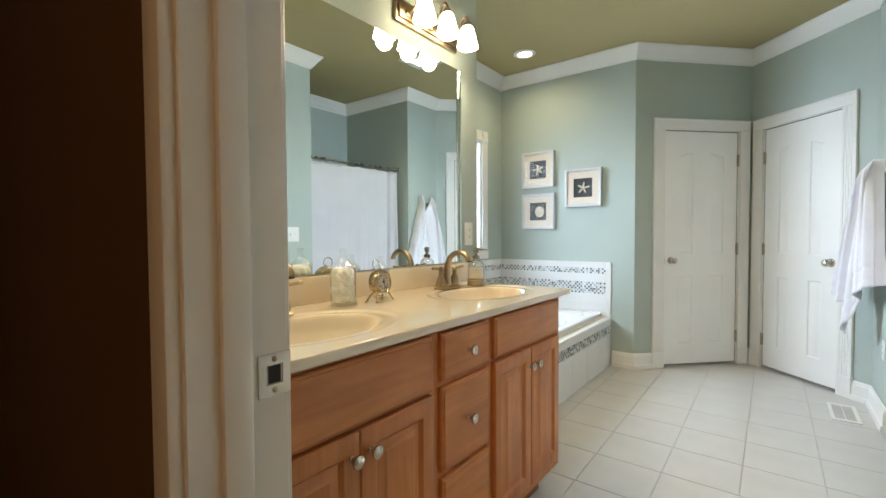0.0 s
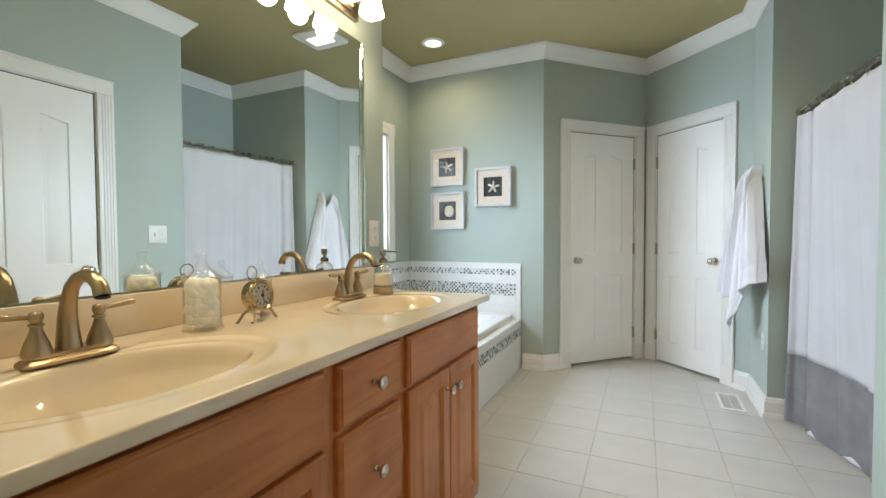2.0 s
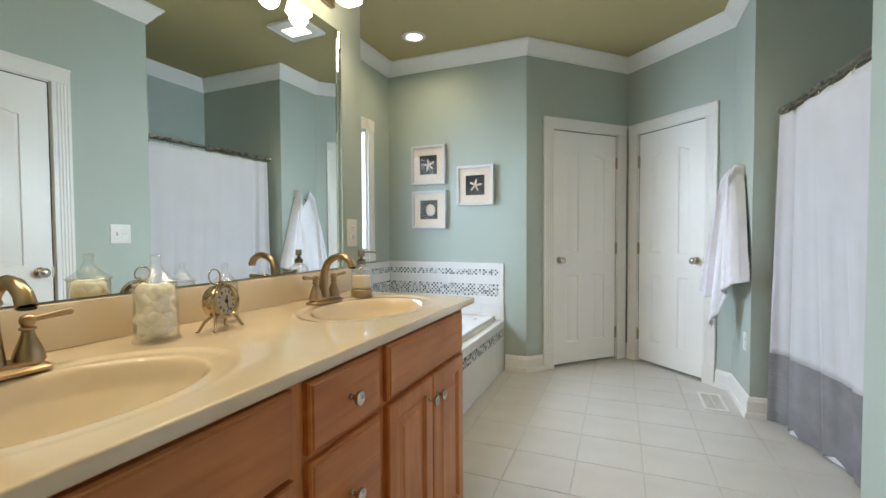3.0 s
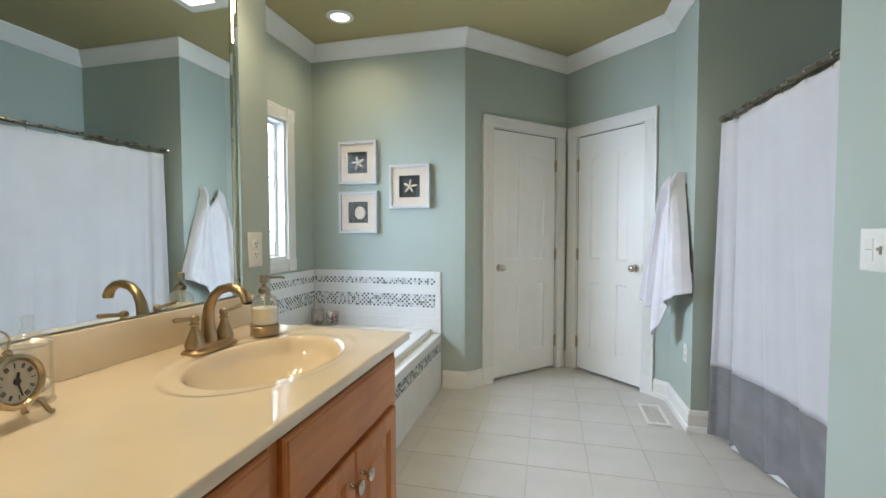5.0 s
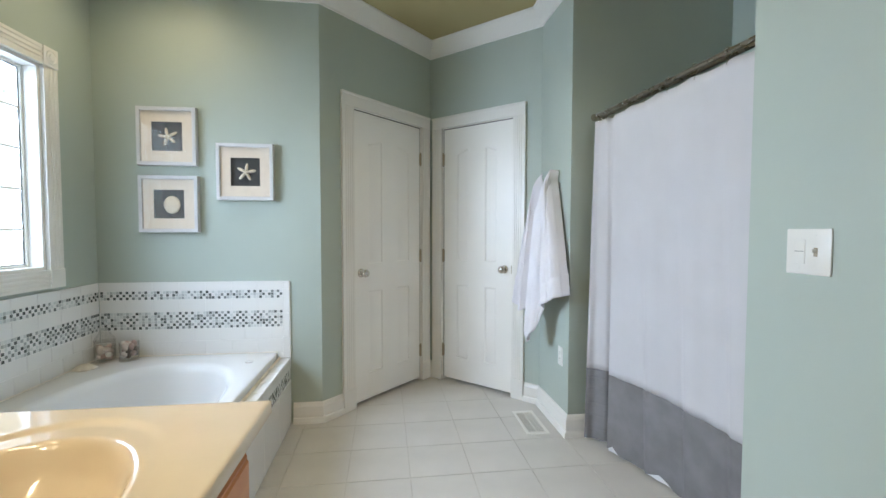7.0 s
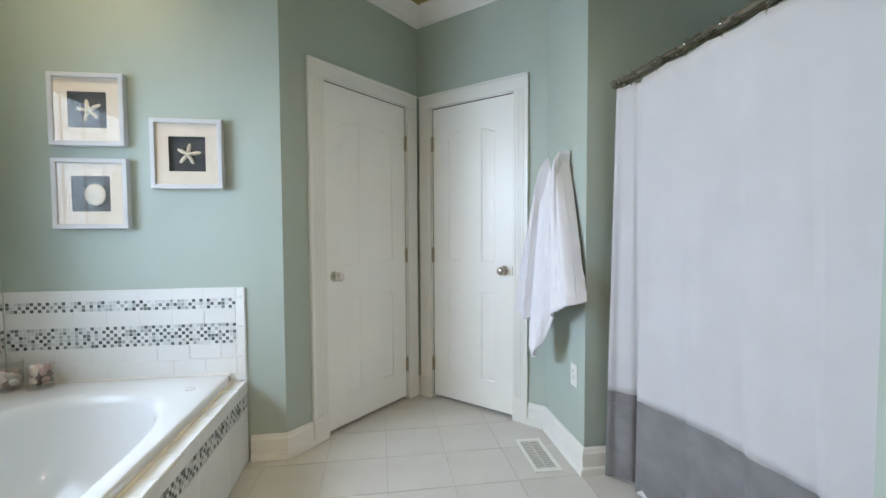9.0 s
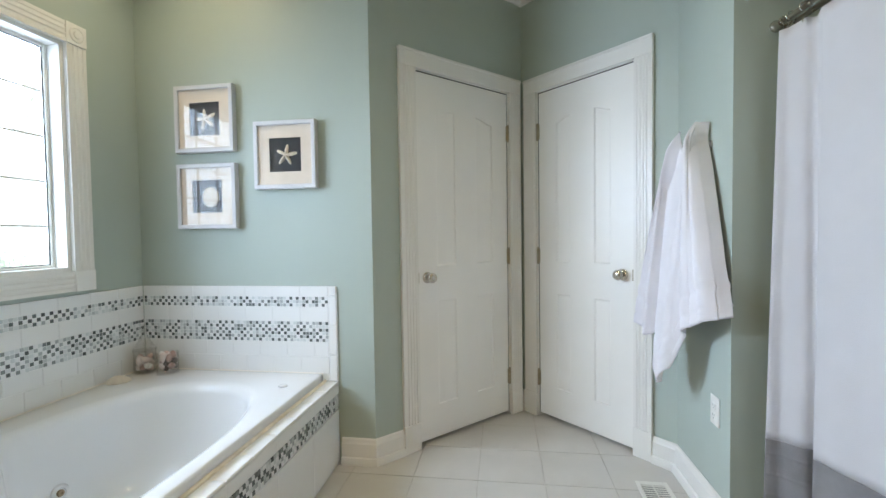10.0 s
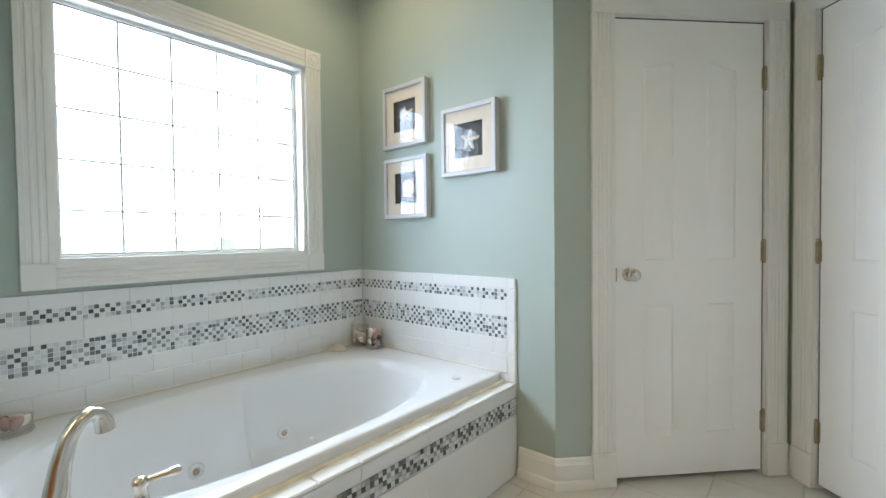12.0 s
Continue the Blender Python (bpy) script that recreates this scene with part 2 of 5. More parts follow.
# ---- building helpers ----
def box(bm, x0, x1, y0, y1, z0, z1, m=None, bevel=0.0, seg=1):
    r = bmesh.ops.create_cube(bm, size=1.0)
    vs = r["verts"]
    t = Matrix.Translation(((x0 + x1) / 2, (y0 + y1) / 2, (z0 + z1) / 2)) @ Matrix.Diagonal((x1 - x0, y1 - y0, z1 - z0, 1))
    bmesh.ops.transform(bm, matrix=t, verts=vs)
    if bevel:
        es = list({e for v in vs for e in v.link_edges})
        r = bmesh.ops.bevel(bm, geom=es, offset=bevel, segments=seg, affect="EDGES", profile=0.5)
        vs = list({v for f in r["faces"] for v in f.verts} | {v for v in vs if v.is_valid})
    if m is not None:
        bmesh.ops.transform(bm, matrix=m, verts=[v for v in vs if v.is_valid])
    return bm


def lathe(bm, prof, seg=24, m=None, axis_m=None):
    """Turn a profile [(r, z), ...] round z."""
    rings = []
    vs_all = []
    for r, z in prof:
        if r < 1e-6:
            ring = [bm.verts.new((0, 0, z))]
        else:
            ring = [bm.verts.new((r * math.cos(2 * math.pi * i / seg), r * math.sin(2 * math.pi * i / seg), z)) for i in range(seg)]
        rings.append(ring)
        vs_all += ring
    for a, b in zip(rings, rings[1:]):
        if len(a) == 1 and len(b) == 1:
            continue
        for i in range(seg):
            j = (i + 1) % seg
            if len(a) == 1:
                bm.faces.new((a[0], b[j], b[i]))
            elif len(b) == 1:
                bm.faces.new((a[i], a[j], b[0]))
            else:
                bm.faces.new((a[i], a[j], b[j], b[i]))
    for ring, flip in ((rings[0], True), (rings[-1], False)):
        if len(ring) > 1:
            bm.faces.new(ring[::-1] if flip else ring)
    if m is not None:
        bmesh.ops.transform(bm, matrix=m, verts=vs_all)
    return bm


def tube(bm, pts, radii, seg=12, m=None, flat=1.0, caps=True):
    """A round bar along points with a radius at each."""
    pts = [Vector(p) for p in pts]
    rings, allv = [], []
    up = Vector((0, 0, 1))
    prev = None
    for i, p in enumerate(pts):
        a = pts[max(0, i - 1)]
        b = pts[min(len(pts) - 1, i + 1)]
        d = (b - a).normalized()
        ref = prev if prev is not None else (up if abs(d.z) < 0.9 else Vector((1, 0, 0)))
        s = d.cross(ref)
        if s.length < 1e-5:
            s = d.cross(Vector((0, 1, 0)))
        s.normalize()
        n = s.cross(d).normalized()
        prev = n
        r = radii[i] if isinstance(radii, (list, tuple)) else radii
        ring = [bm.verts.new(p + s * (r * math.cos(2 * math.pi * k / seg)) + n * (r * flat * math.sin(2 * math.pi * k / seg))) for k in range(seg)]
        rings.append(ring)
        allv += ring
    for a, b in zip(rings, rings[1:]):
        for k in range(seg):
            j = (k + 1) % seg
            bm.faces.new((a[k], a[j], b[j], b[k]))
    if caps:
        bm.faces.new(rings[0][::-1])
        bm.faces.new(rings[-1])
    if m is not None:
        bmesh.ops.transform(bm, matrix=m, verts=allv)
    return bm


def arc(c, r, a0, a1, n, plane="xz"):
    out = []
    for i in range(n + 1):
        a = radians(a0 + (a1 - a0) * i / n)
        u, v = r * math.cos(a), r * math.sin(a)
        out.append((c[0] + u, c[1], c[2] + v) if plane == "xz" else (c[0], c[1] + u, c[2] + v))
    return out


def finish(bm, smooth=None):
    bmesh.ops.recalc_face_normals(bm, faces=bm.faces[:])
    if smooth is not None:
        lim = radians(smooth)
        for f in bm.faces:
            f.smooth = True
        for e in bm.edges:
            if len(e.link_faces) == 2 and e.calc_face_angle(0) > lim:
                e.smooth = False
    return bm


def part(name, bm, material, parent=None, label="", smooth=40, m=None):
    finish(bm, smooth)
    me = bpy.data.meshes.new(name)
    bm.to_mesh(me)
    bm.free()
    me.materials.append(material)
    ob = new(name, me)
    if m is not None:
        ob.matrix_basis = m
    if parent is not None:
        ob.parent = parent
    if label:
        ob["label"] = label
    return ob


def thing(name, m, label, category, group=""):
    ob = new(name)
    ob.empty_display_size = 0.05
    ob.matrix_basis = m
    return tagged(ob, label, category, group)


def structure(name, bm, material, label, category, smooth=30, m=None):
    return tagged(part(name, bm, material, None, "", smooth, m), label, category, kind="structure")


def B():
    return bmesh.new()


# ---- plan ----
H_CEIL = 2.745
W_VAN, W_WIN, Y_TUB0, Y_PIC = -1.345, -2.262, 2.18, 4.047
E_ = Vector((-0.953, Y_PIC))
U1 = Vector((0.695, 0.719)).normalized()
U2 = Vector((U1.y, -U1.x))
F_ = E_ + U1 * 1.117
X_TOW, X_SW, Y_ALC0, Y_ALC1, X_ALC = 0.538, 0.613, 2.46, 3.66, 1.55
G_ = F_ + U2 * ((X_TOW - F_.x) / U2.x)
Y_IN, Y_OUT = 0.445, 0.315
RING = [Vector((W_VAN, Y_IN)), Vector((W_VAN, Y_TUB0)), Vector((W_WIN, Y_TUB0)), Vector((W_WIN, Y_PIC)), E_, F_, G_,
        Vector((X_TOW, Y_ALC1)), Vector((X_ALC, Y_ALC1)), Vector((X_ALC, Y_ALC0)), Vector((X_SW, Y_ALC0)), Vector((X_SW, Y_IN))]


def wall_frame(a, b):
    """Local frame of a wall: x along it, y outward, z up, with the room on the right."""
    d = (b - a).normalized()
    return Matrix(((d.x, -d.y, 0, a.x), (d.y, d.x, 0, a.y), (0, 0, 1, 0), (0, 0, 0, 1)))


def wall(name, a, b, label, holes=(), thick=0.12, ext0=0.0, ext1=0.0, top=H_CEIL + 0.1, material=None):
    L = (b - a).length
    bm = B()
    s = -ext0
    for s0, s1, z0, z1 in sorted(holes):
        box(bm, s, s0, 0, thick, -0.05, top)
        if z0 > 0:
            box(bm, s0, s1, 0, thick, -0.05, z0)
        box(bm, s0, s1, 0, thick, z1, top)
        s = s1
    box(bm, s, L + ext1, 0, thick, -0.05, top)
    return structure(name, bm, material or PAINT, label, "wall", None, wall_frame(a, b))


def sweep(bm, pts, prof, closed=False):
    """Sweep a profile [(inward, z), ...] along plan points with the room on the right; mitred at the corners."""
    n = len(pts)
    cols = []
    for i, p in enumerate(pts):
        if closed or 0 < i < n - 1:
            d0 = (p - pts[i - 1]).normalized()
            d1 = (pts[(i + 1) % n] - p).normalized()
        elif i == 0:
            d0 = d1 = (pts[1] - p).normalized()
        else:
            d0 = d1 = (p - pts[i - 1]).normalized()
        n0, n1 = Vector((d0.y, -d0.x)), Vector((d1.y, -d1.x))
        mit = (n0 + n1) / (1 + n0.dot(n1))
        cols.append([bm.verts.new((p.x + mit.x * o, p.y + mit.y * o, z)) for o, z in prof])
    k = len(prof)
    rng = range(n if closed else n - 1)
    for i in rng:
        a, b = cols[i], cols[(i + 1) % n]
        for j in range(k):
            bm.faces.new((a[j], a[(j + 1) % k], b[(j + 1) % k], b[j]))
    if not closed:
        bm.faces.new(cols[0][::-1])
        bm.faces.new(cols[-1])
    return bm


# ---- structure ----
bm = B()
box(bm, -2.7, 2.0, 0.30, 5.4, -0.14, -0.0150)
structure("floor", bm, GROUT, "grey grout bed under beige bathroom floor tiles", "floor")
FLOOR = bpy.data.objects["floor"]
bm = B()
box(bm, -2.9, 2.2, -3.2, 0.30, -0.12, -0.004)
structure("floor_bedroom", bm, CARPET, "brown carpet of the dark bedroom outside", "floor")
bm = B()
box(bm, -2.7, 2.2, Y_IN - 0.01, 5.5, H_CEIL, H_CEIL + 0.12)
structure("ceiling", bm, CEIL, "smooth olive-tan painted bathroom ceiling", "ceiling")
bm = B()
box(bm, -2.9, 2.2, -3.2, Y_IN - 0.01, 2.60, 2.72)
structure("ceiling_bedroom", bm, TRIM, "plain ceiling of the dark bedroom outside", "ceiling")

R = RING
wall("wall_vanity", R[0], R[1], "aqua painted wall behind the vanity mirror", ext0=0.1, ext1=-0.12)
wall("wall_tub_return", R[1], R[2], "aqua painted return wall beside the bathtub", ext1=0.0)
WIN = (2.588, 3.658, 1.018, 2.058)
wall("wall_window", R[2], R[3], "aqua painted wall over the bathtub with a square window",
     [(WIN[0] - Y_TUB0, WIN[1] - Y_TUB0, WIN[2], WIN[3])], 0.14, ext0=0.12)
wall("wall_picture", R[3], R[4], "aqua painted wall with three framed shell pictures", ext0=0.14)
D1 = (0.272, 0.986, 2.052)
D2 = (0.135, 0.775, 2.046)
wall("wall_door_1", R[4], R[5], "aqua painted angled wall with a closet door", [(D1[0], D1[1], 0, D1[2])], 0.12, ext1=0.0)
wall("wall_door_2", R[5], R[6], "aqua painted angled wall with a panelled door", [(D2[0], D2[1], 0, D2[2])], 0.12, ext0=0.12, ext1=0.05)
wall("wall_towel", R[6], R[7], "aqua painted wall behind the hanging towel", thick=0.10)
wall("wall_shower_end", R[7], R[8], "aqua painted end wall of the shower alcove", thick=0.12, ext0=-0.10)
wall("wall_shower_back", R[8], R[9], "aqua painted back wall of the shower alcove", ext0=0.12, ext1=0.12)
wall("wall_shower_near", R[9], R[10], "aqua painted near end wall of the shower alcove", thick=0.12, ext1=-0.12)
MD = (Y_ALC0 - 1.893, Y_ALC0 - 1.183, 2.050)
wall("wall_switch", R[10], R[11], "aqua painted wall with a light switch and a door", [(MD[0], MD[1], 0, MD[2])], 0.12, ext1=0.1)
# entry wall with the doorway through which the walk comes in
XJ0, XJ1 = -0.560, 0.245
bm = B()
for x0, x1, z0, z1 in ((X_SW - 0.001, XJ1, -0.05, H_CEIL + 0.1), (XJ0, W_VAN, -0.05, H_CEIL + 0.1), (XJ1, XJ0, 2.07, H_CEIL + 0.1)):
    box(bm, x1, x0, Y_OUT + 0.011, Y_IN, z0, z1)
structure("wall_entry", bm, PAINT, "aqua painted entry wall with a doorway", "wall", None)
bm = B()
for x0, x1, z0, z1 in ((2.1, XJ1, -0.05, 2.7), (XJ0, -2.8, -0.05, 2.7), (XJ1, XJ0, 2.07, 2.7)):
    box(bm, x1, x0, Y_OUT - 0.002, Y_OUT + 0.009, z0, z1)
structure("wall_bedroom_near", bm, DARKWALL, "dark brown bedroom side of the entry wall", "wall", None)
bm = B()
box(bm, -2.9, -2.8, -3.2, Y_OUT + 0.009, -0.05, 2.7)
structure("wall_bedroom_west", bm, DARKWALL, "dark brown bedroom wall", "wall", None)
bm = B()
box(bm, 2.1, 2.2, -3.2, Y_OUT + 0.009, -0.05, 2.7)
structure("wall_bedroom_east", bm, DARKWALL, "dark brown bedroom wall", "wall", None)
bm = B()
box(bm, -2.9, 2.2, -3.3, -3.2, -0.05, 2.7)
structure("wall_bedroom_far", bm, DARKWALL, "dark brown bedroom wall", "wall", None)

# crown moulding all round under the ceiling
CROWN = [(0, 2.632), (0.010, 2.632), (0.014, 2.644), (0.024, 2.652), (0.036, 2.672), (0.056, 2.700), (0.070, 2.714), (0.076, 2.726),
         (0.084, 2.732), (0.084, H_CEIL + 0.002), (0, H_CEIL + 0.002)]
bm = sweep(B(), RING, CROWN, True)
structure("crown_trim", bm, TRIM, "white profiled crown moulding under the ceiling", "crown moulding", 25)
# baseboard in stretches between the casings
BASE = [(0, -0.012), (0.030, -0.012), (0.030, 0.006), (0.024, 0.022), (0.016, 0.026), (0.016, 0.094), (0.012, 0.101), (0.010, 0.114), (0.004, 0.121), (0, 0.121)]


def on1(s):
    return E_ + U1 * s


def on2(s):
    return F_ + U2 * s


stretches = [[Vector((-1.132, Y_PIC)), E_, on1(0.165)], [on1(1.088), F_, on2(0.033)], [on2(0.878), G_, R[7], Vector((0.84, Y_ALC1))],
             [Vector((0.84, Y_ALC0)), R[10], Vector((X_SW, 2.0))]]
bm = B()
for st in stretches:
    sweep(bm, st, BASE)
structure("baseboard", bm, TRIM, "white baseboard with a moulded top and shoe", "baseboard", 25)


# ---- doors ----
def fluted(bm, s0, s1, z0, z1, d=0.020, flutes=4):
    """A casing leg with upright flutes, standing out towards -y."""
    w = s1 - s0
    pr = [(0, 0), (0, -d)]
    edge = 0.14 * w
    step = (w - 2 * edge) / flutes
    for i in range(flutes):
        a = edge + i * step
        pr += [(a + 0.12 * step, -d), (a + 0.28 * step, -d + 0.0030), (a + 0.72 * step, -d + 0.0030), (a + 0.88 * step, -d)]
    pr += [(w, -d), (w, 0)]
    lo = [bm.verts.new((s0 + x, y, z0)) for x, y in pr]
    hi = [bm.verts.new((s0 + x, y, z1)) for x, y in pr]
    n = len(pr)
    for i in range(n):
        j = (i + 1) % n
        bm.faces.new((lo[i], lo[j], hi[j], hi[i]))
    bm.faces.new(lo)
    bm.faces.new(hi[::-1])


def panel_in(bm, x0, x1, z0, z1, y, arch=0.0, n=10, depth=0.0050, slope=0.014):
    """A raised panel in a door's face: sunk bead and raised field; arch lifts the top towards its inner side."""
    def loop(inset, dy):
        a, b, c, d = x0 + inset, x1 - inset, z0 + inset, z1 - inset
        pts = [(a, c), (b, c)]
        for i in range(n + 1):
            t = i / n
            x = b + (a - b) * t
            s = (x - x0) / (x1 - x0) if arch >= 0 else (x1 - x) / (x1 - x0)
            lift = abs(arch) * (3 * s * s - 2 * s ** 3)
            pts.append((x, d - abs(arch) + lift))
        return [bm.verts.new((px, y + dy, pz)) for px, pz in pts]
    ls = [loop(0, -0.0006), loop(0.006, depth), loop(0.006 + slope * 0.4, depth), loop(0.010 + slope * 1.5, 0.0012), loop(0.012 + slope * 1.6, 0.0006)]
    for p, q in zip(ls, ls[1:]):
        k = len(p)
        for i in range(k):
            j = (i + 1) % k
            bm.faces.new((p[i], p[j], q[j], q[i]))
    bm.faces.new(ls[-1])
    return ls[0]


def panel_face(bm, w, h, panels, y):
    """The face of a door with panels cut into it."""
    outer = [bm.verts.new(p) for p in ((0, y, 0), (w, y, 0), (w, y, h), (0, y, h))]
    edges = [bm.edges.new((outer[i], outer[(i + 1) % 4])) for i in range(4)]
    for p in panels:
        lp = panel_in(bm, *p[:4], y, p[4])
        edges += [e for e in {e for v in lp for e in v.link_edges} if e.verts[0] in lp and e.verts[1] in lp]
    bmesh.ops.triangle_fill(bm, use_beauty=True, use_dissolve=False, edges=edges, normal=(0, -1, 0))


def knob_set(parent, x, y, z, material, egg=False):
    bm = B()
    lathe(bm, [(0, 0), (0.031, 0), (0.031, 0.004), (0.026, 0.009), (0.013, 0.012), (0.011, 0.020), (0.012, 0.030), (0.022, 0.036), (0.0275, 0.044),
               (0.0275, 0.052), (0.024, 0.060), (0.012, 0.065), (0, 0.066)], 28,
          pose(x, y, z, 90, 0, 0) @ Matrix.Diagonal((1.18 if egg else 1, 1, 1, 1)))
    return part("door_knob", bm, material, parent, "brushed nickel door knob", 50)


def door_unit(number, fr, s0, s1, top, knob_s, knob_z, hinge_s, panels, label, casing=0.098, c0=None, c1=None, gap=0.012, flat=False, slab_y=0.0025, knob_egg=False):
    """A hung door: slab with moulded panels, jambs, casing, hinges and knob, in a wall's frame."""
    d = tagged(new("door_%d" % number), label, "door", kind="structure")
    d.matrix_basis = fr
    w, h = s1 - s0 - 0.016, top - gap - 0.008
    bm = B()
    panel_face(bm, w, h, panels, 0)
    box(bm, 0, w, 0.0008 + 0.007, 0.036, 0, h)
    for a, b, c, e in ((0, 0.0005, 0, h), (w - 0.0005, w, 0, h), (0, w, 0, 0.0005), (0, w, h - 0.0005, h)):
        box(bm, a, b, 0.0, 0.009, c, e)
    slab = part("slab", bm, DOORW, d, "", 20)
    slab.matrix_basis = Matrix.Translation((s0 + 0.008, slab_y, gap))
    # jambs
    bm = B()
    box(bm, s0 - 0.018, s0 + 0.001, -0.001, 0.121, -0.012, top)
    box(bm, s1 - 0.001, s1 + 0.018, -0.001, 0.121, -0.012, top)
    box(bm, s0 - 0.018, s1 + 0.018, -0.001, 0.121, top - 0.001, top + 0.018)
    box(bm, s0, s0 + 0.012, slab_y + 0.038, slab_y + 0.07, 0, top)
    box(bm, s1 - 0.012, s1, slab_y + 0.038, slab_y + 0.07, 0, top)
    part("jamb", bm, TRIM, d, "", 20)
    # dark strips added in the clearance round the slab, painting the gap's shade
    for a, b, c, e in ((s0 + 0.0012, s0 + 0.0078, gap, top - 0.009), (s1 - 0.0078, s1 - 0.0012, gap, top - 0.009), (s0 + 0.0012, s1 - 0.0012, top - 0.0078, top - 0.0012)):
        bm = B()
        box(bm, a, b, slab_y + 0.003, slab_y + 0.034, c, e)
        part("gap_shade", bm, GAPSHADE, d, "dark strip painted as the gap's shade")
    # black sheet closes the opening, its colour standing in for unlit depth
    bm = B()
    box(bm, s0 - 0.015, s1 + 0.015, 0.119, 0.125, 0, top + 0.01)
    part("backing", bm, GAPSHADE, d, "", 20)
    # casing: legs on plinths and a head board
    l0, r1 = (c0 if c0 is not None else s0 - casing), (c1 if c1 is not None else s1 + casing)
    for a, b in ((l0, s0 - 0.004), (s1 + 0.004, r1)):
        bm = B()
        fluted(bm, a, b, 0.135, top + 0.004, flutes=4)
        part("casing_leg", bm, TRIM, d, "", 20)
        bm = B()
        box(bm, a - 0.002, b + 0.002, -0.025, 0, -0.012, 0.137, bevel=0.002)
        part("plinth_block", bm, TRIM, d, "", 30)
    bm = B()
    box(bm, l0, r1, -0.021, 0, top + 0.004, top + 0.094, bevel=0.002)
    box(bm, l0 - 0.003, r1 + 0.003, -0.026, 0, top + 0.080, top + 0.096, bevel=0.003)
    part("casing_head", bm, TRIM, d, "", 30)
    if hinge_s is not None:
        for z in (0.24, 1.02, 1.80):
            bm = B()
            lathe(bm, [(0.0075, -0.045), (0.0075, 0.045)], 10, Matrix.Translation((hinge_s, -0.003, z)))
            for zz in (-0.050, 0.050):
                lathe(bm, [(0, zz - 0.005), (0.006, zz - 0.003), (0.007, zz), (0.006, zz + 0.003), (0, zz + 0.005)], 10, Matrix.Translation((hinge_s, -0.003, z)))
            box(bm, hinge_s - 0.014, hinge_s + 0.014, -0.0005, 0.012, z - 0.045, z + 0.045)
            part("hinge", bm, HINGE, d, "brushed metal butt hinge", 40)
    k = knob_set(d, knob_s, slab_y, knob_z, NICKEL, knob_egg)
    bm = B()
    e = s0 + 0.006 if abs(knob_s - s0) < abs(knob_s - s1) else s1 - 0.006
    box(bm, e - 0.007, e + 0.007, slab_y - 0.002, slab_y + 0.010, knob_z - 0.030, knob_z + 0.030)
    part("latch_plate", bm, HINGE, d)
    return d


def four_panels(w, h):
    m, mid = 0.132, w / 2
    g = 0.080
    pw = mid - g
    return [(m, pw, 0.185, 0.775, 0.0), (w - pw, w - m, 0.185, 0.775, 0.0), (m, pw, 0.975, h - 0.17, 0.030), (w - pw, w - m, 0.975, h - 0.17, -0.030)]


w1 = D1[1] - D1[0] - 0.015
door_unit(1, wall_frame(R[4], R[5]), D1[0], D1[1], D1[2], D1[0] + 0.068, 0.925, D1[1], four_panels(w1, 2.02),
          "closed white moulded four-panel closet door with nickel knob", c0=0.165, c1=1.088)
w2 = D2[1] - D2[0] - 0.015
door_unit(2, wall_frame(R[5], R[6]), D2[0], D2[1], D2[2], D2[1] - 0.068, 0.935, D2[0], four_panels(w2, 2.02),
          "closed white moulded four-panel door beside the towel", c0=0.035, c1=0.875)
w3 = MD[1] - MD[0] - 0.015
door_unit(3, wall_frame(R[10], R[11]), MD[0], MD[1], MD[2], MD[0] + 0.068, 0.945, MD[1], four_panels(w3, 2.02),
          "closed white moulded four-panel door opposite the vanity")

# entry doorway: jambs, stops, casing and strike plate
ENTRY = tagged(new("door_4"), "open doorway with white jambs and a strike plate", "doorway", kind="structure")
JX0, JX1 = XJ0 + 0.019, XJ1 - 0.019
bm = B()
for a, b in ((XJ0, JX0), (JX1, XJ1)):
    box(bm, a, b, Y_OUT - 0.004, Y_IN + 0.004, 0, 2.05, bevel=0.0015)
box(bm, XJ0, XJ1, Y_OUT - 0.004, Y_IN + 0.004, 2.05, 2.069)
part("jamb", bm, TRIM, ENTRY, "", 30)
bm = B()
for a, b in ((JX0 - 0.001, JX0 + 0.011), (JX1 - 0.011, JX1 + 0.001)):
    box(bm, a, b, 0.352, 0.392, 0, 2.05, bevel=0.004, seg=2)
box(bm, JX0, JX1, 0.352, 0.392, 2.038, 2.051)
part("door_stop", bm, TRIM, ENTRY, "", 30)
for y, sgn in ((Y_OUT - 0.002, -1),):
    for a, b in ((XJ0 - 0.036, XJ0 + 0.012), (XJ1 - 0.012, XJ1 + 0.036)):
        bm = B()
        box(bm, a, b, y - 0.020, y, 0, 2.14, bevel=0.004, seg=2)
        part("casing_leg", bm, TRIM, ENTRY, "", 30)
    bm = B()
    box(bm, XJ0 - 0.036, XJ1 + 0.036, y - 0.022, y, 2.055, 2.145, bevel=0.003)
    part("casing_head", bm, TRIM, ENTRY, "", 30)
bm = B()
box(bm, XJ0 - 0.055, XJ0 + 0.012, Y_IN, Y_IN + 0.014, 0, 2.12, bevel=0.003)
part("casing_leg", bm, TRIM, ENTRY, "", 30)
bm = B()
box(bm, XJ1 - 0.012, XJ1 + 0.080, Y_IN, Y_IN + 0.014, 0, 2.12, bevel=0.003)
part("casing_leg", bm, TRIM, ENTRY, "", 30)
zs = 0.957
bm = B()
cy = 0.430
for y0, y1, z0, z1 in ((0.403, 0.415, zs - 0.030, zs + 0.030), (0.440, 0.452, zs - 0.030, zs + 0.030), (0.4151, 0.4399, zs + 0.014, zs + 0.030), (0.4151, 0.4399, zs - 0.030, zs - 0.014)):
    box(bm, JX0 - 0.001, JX0 + 0.0018, y0, y1, z0, z1)
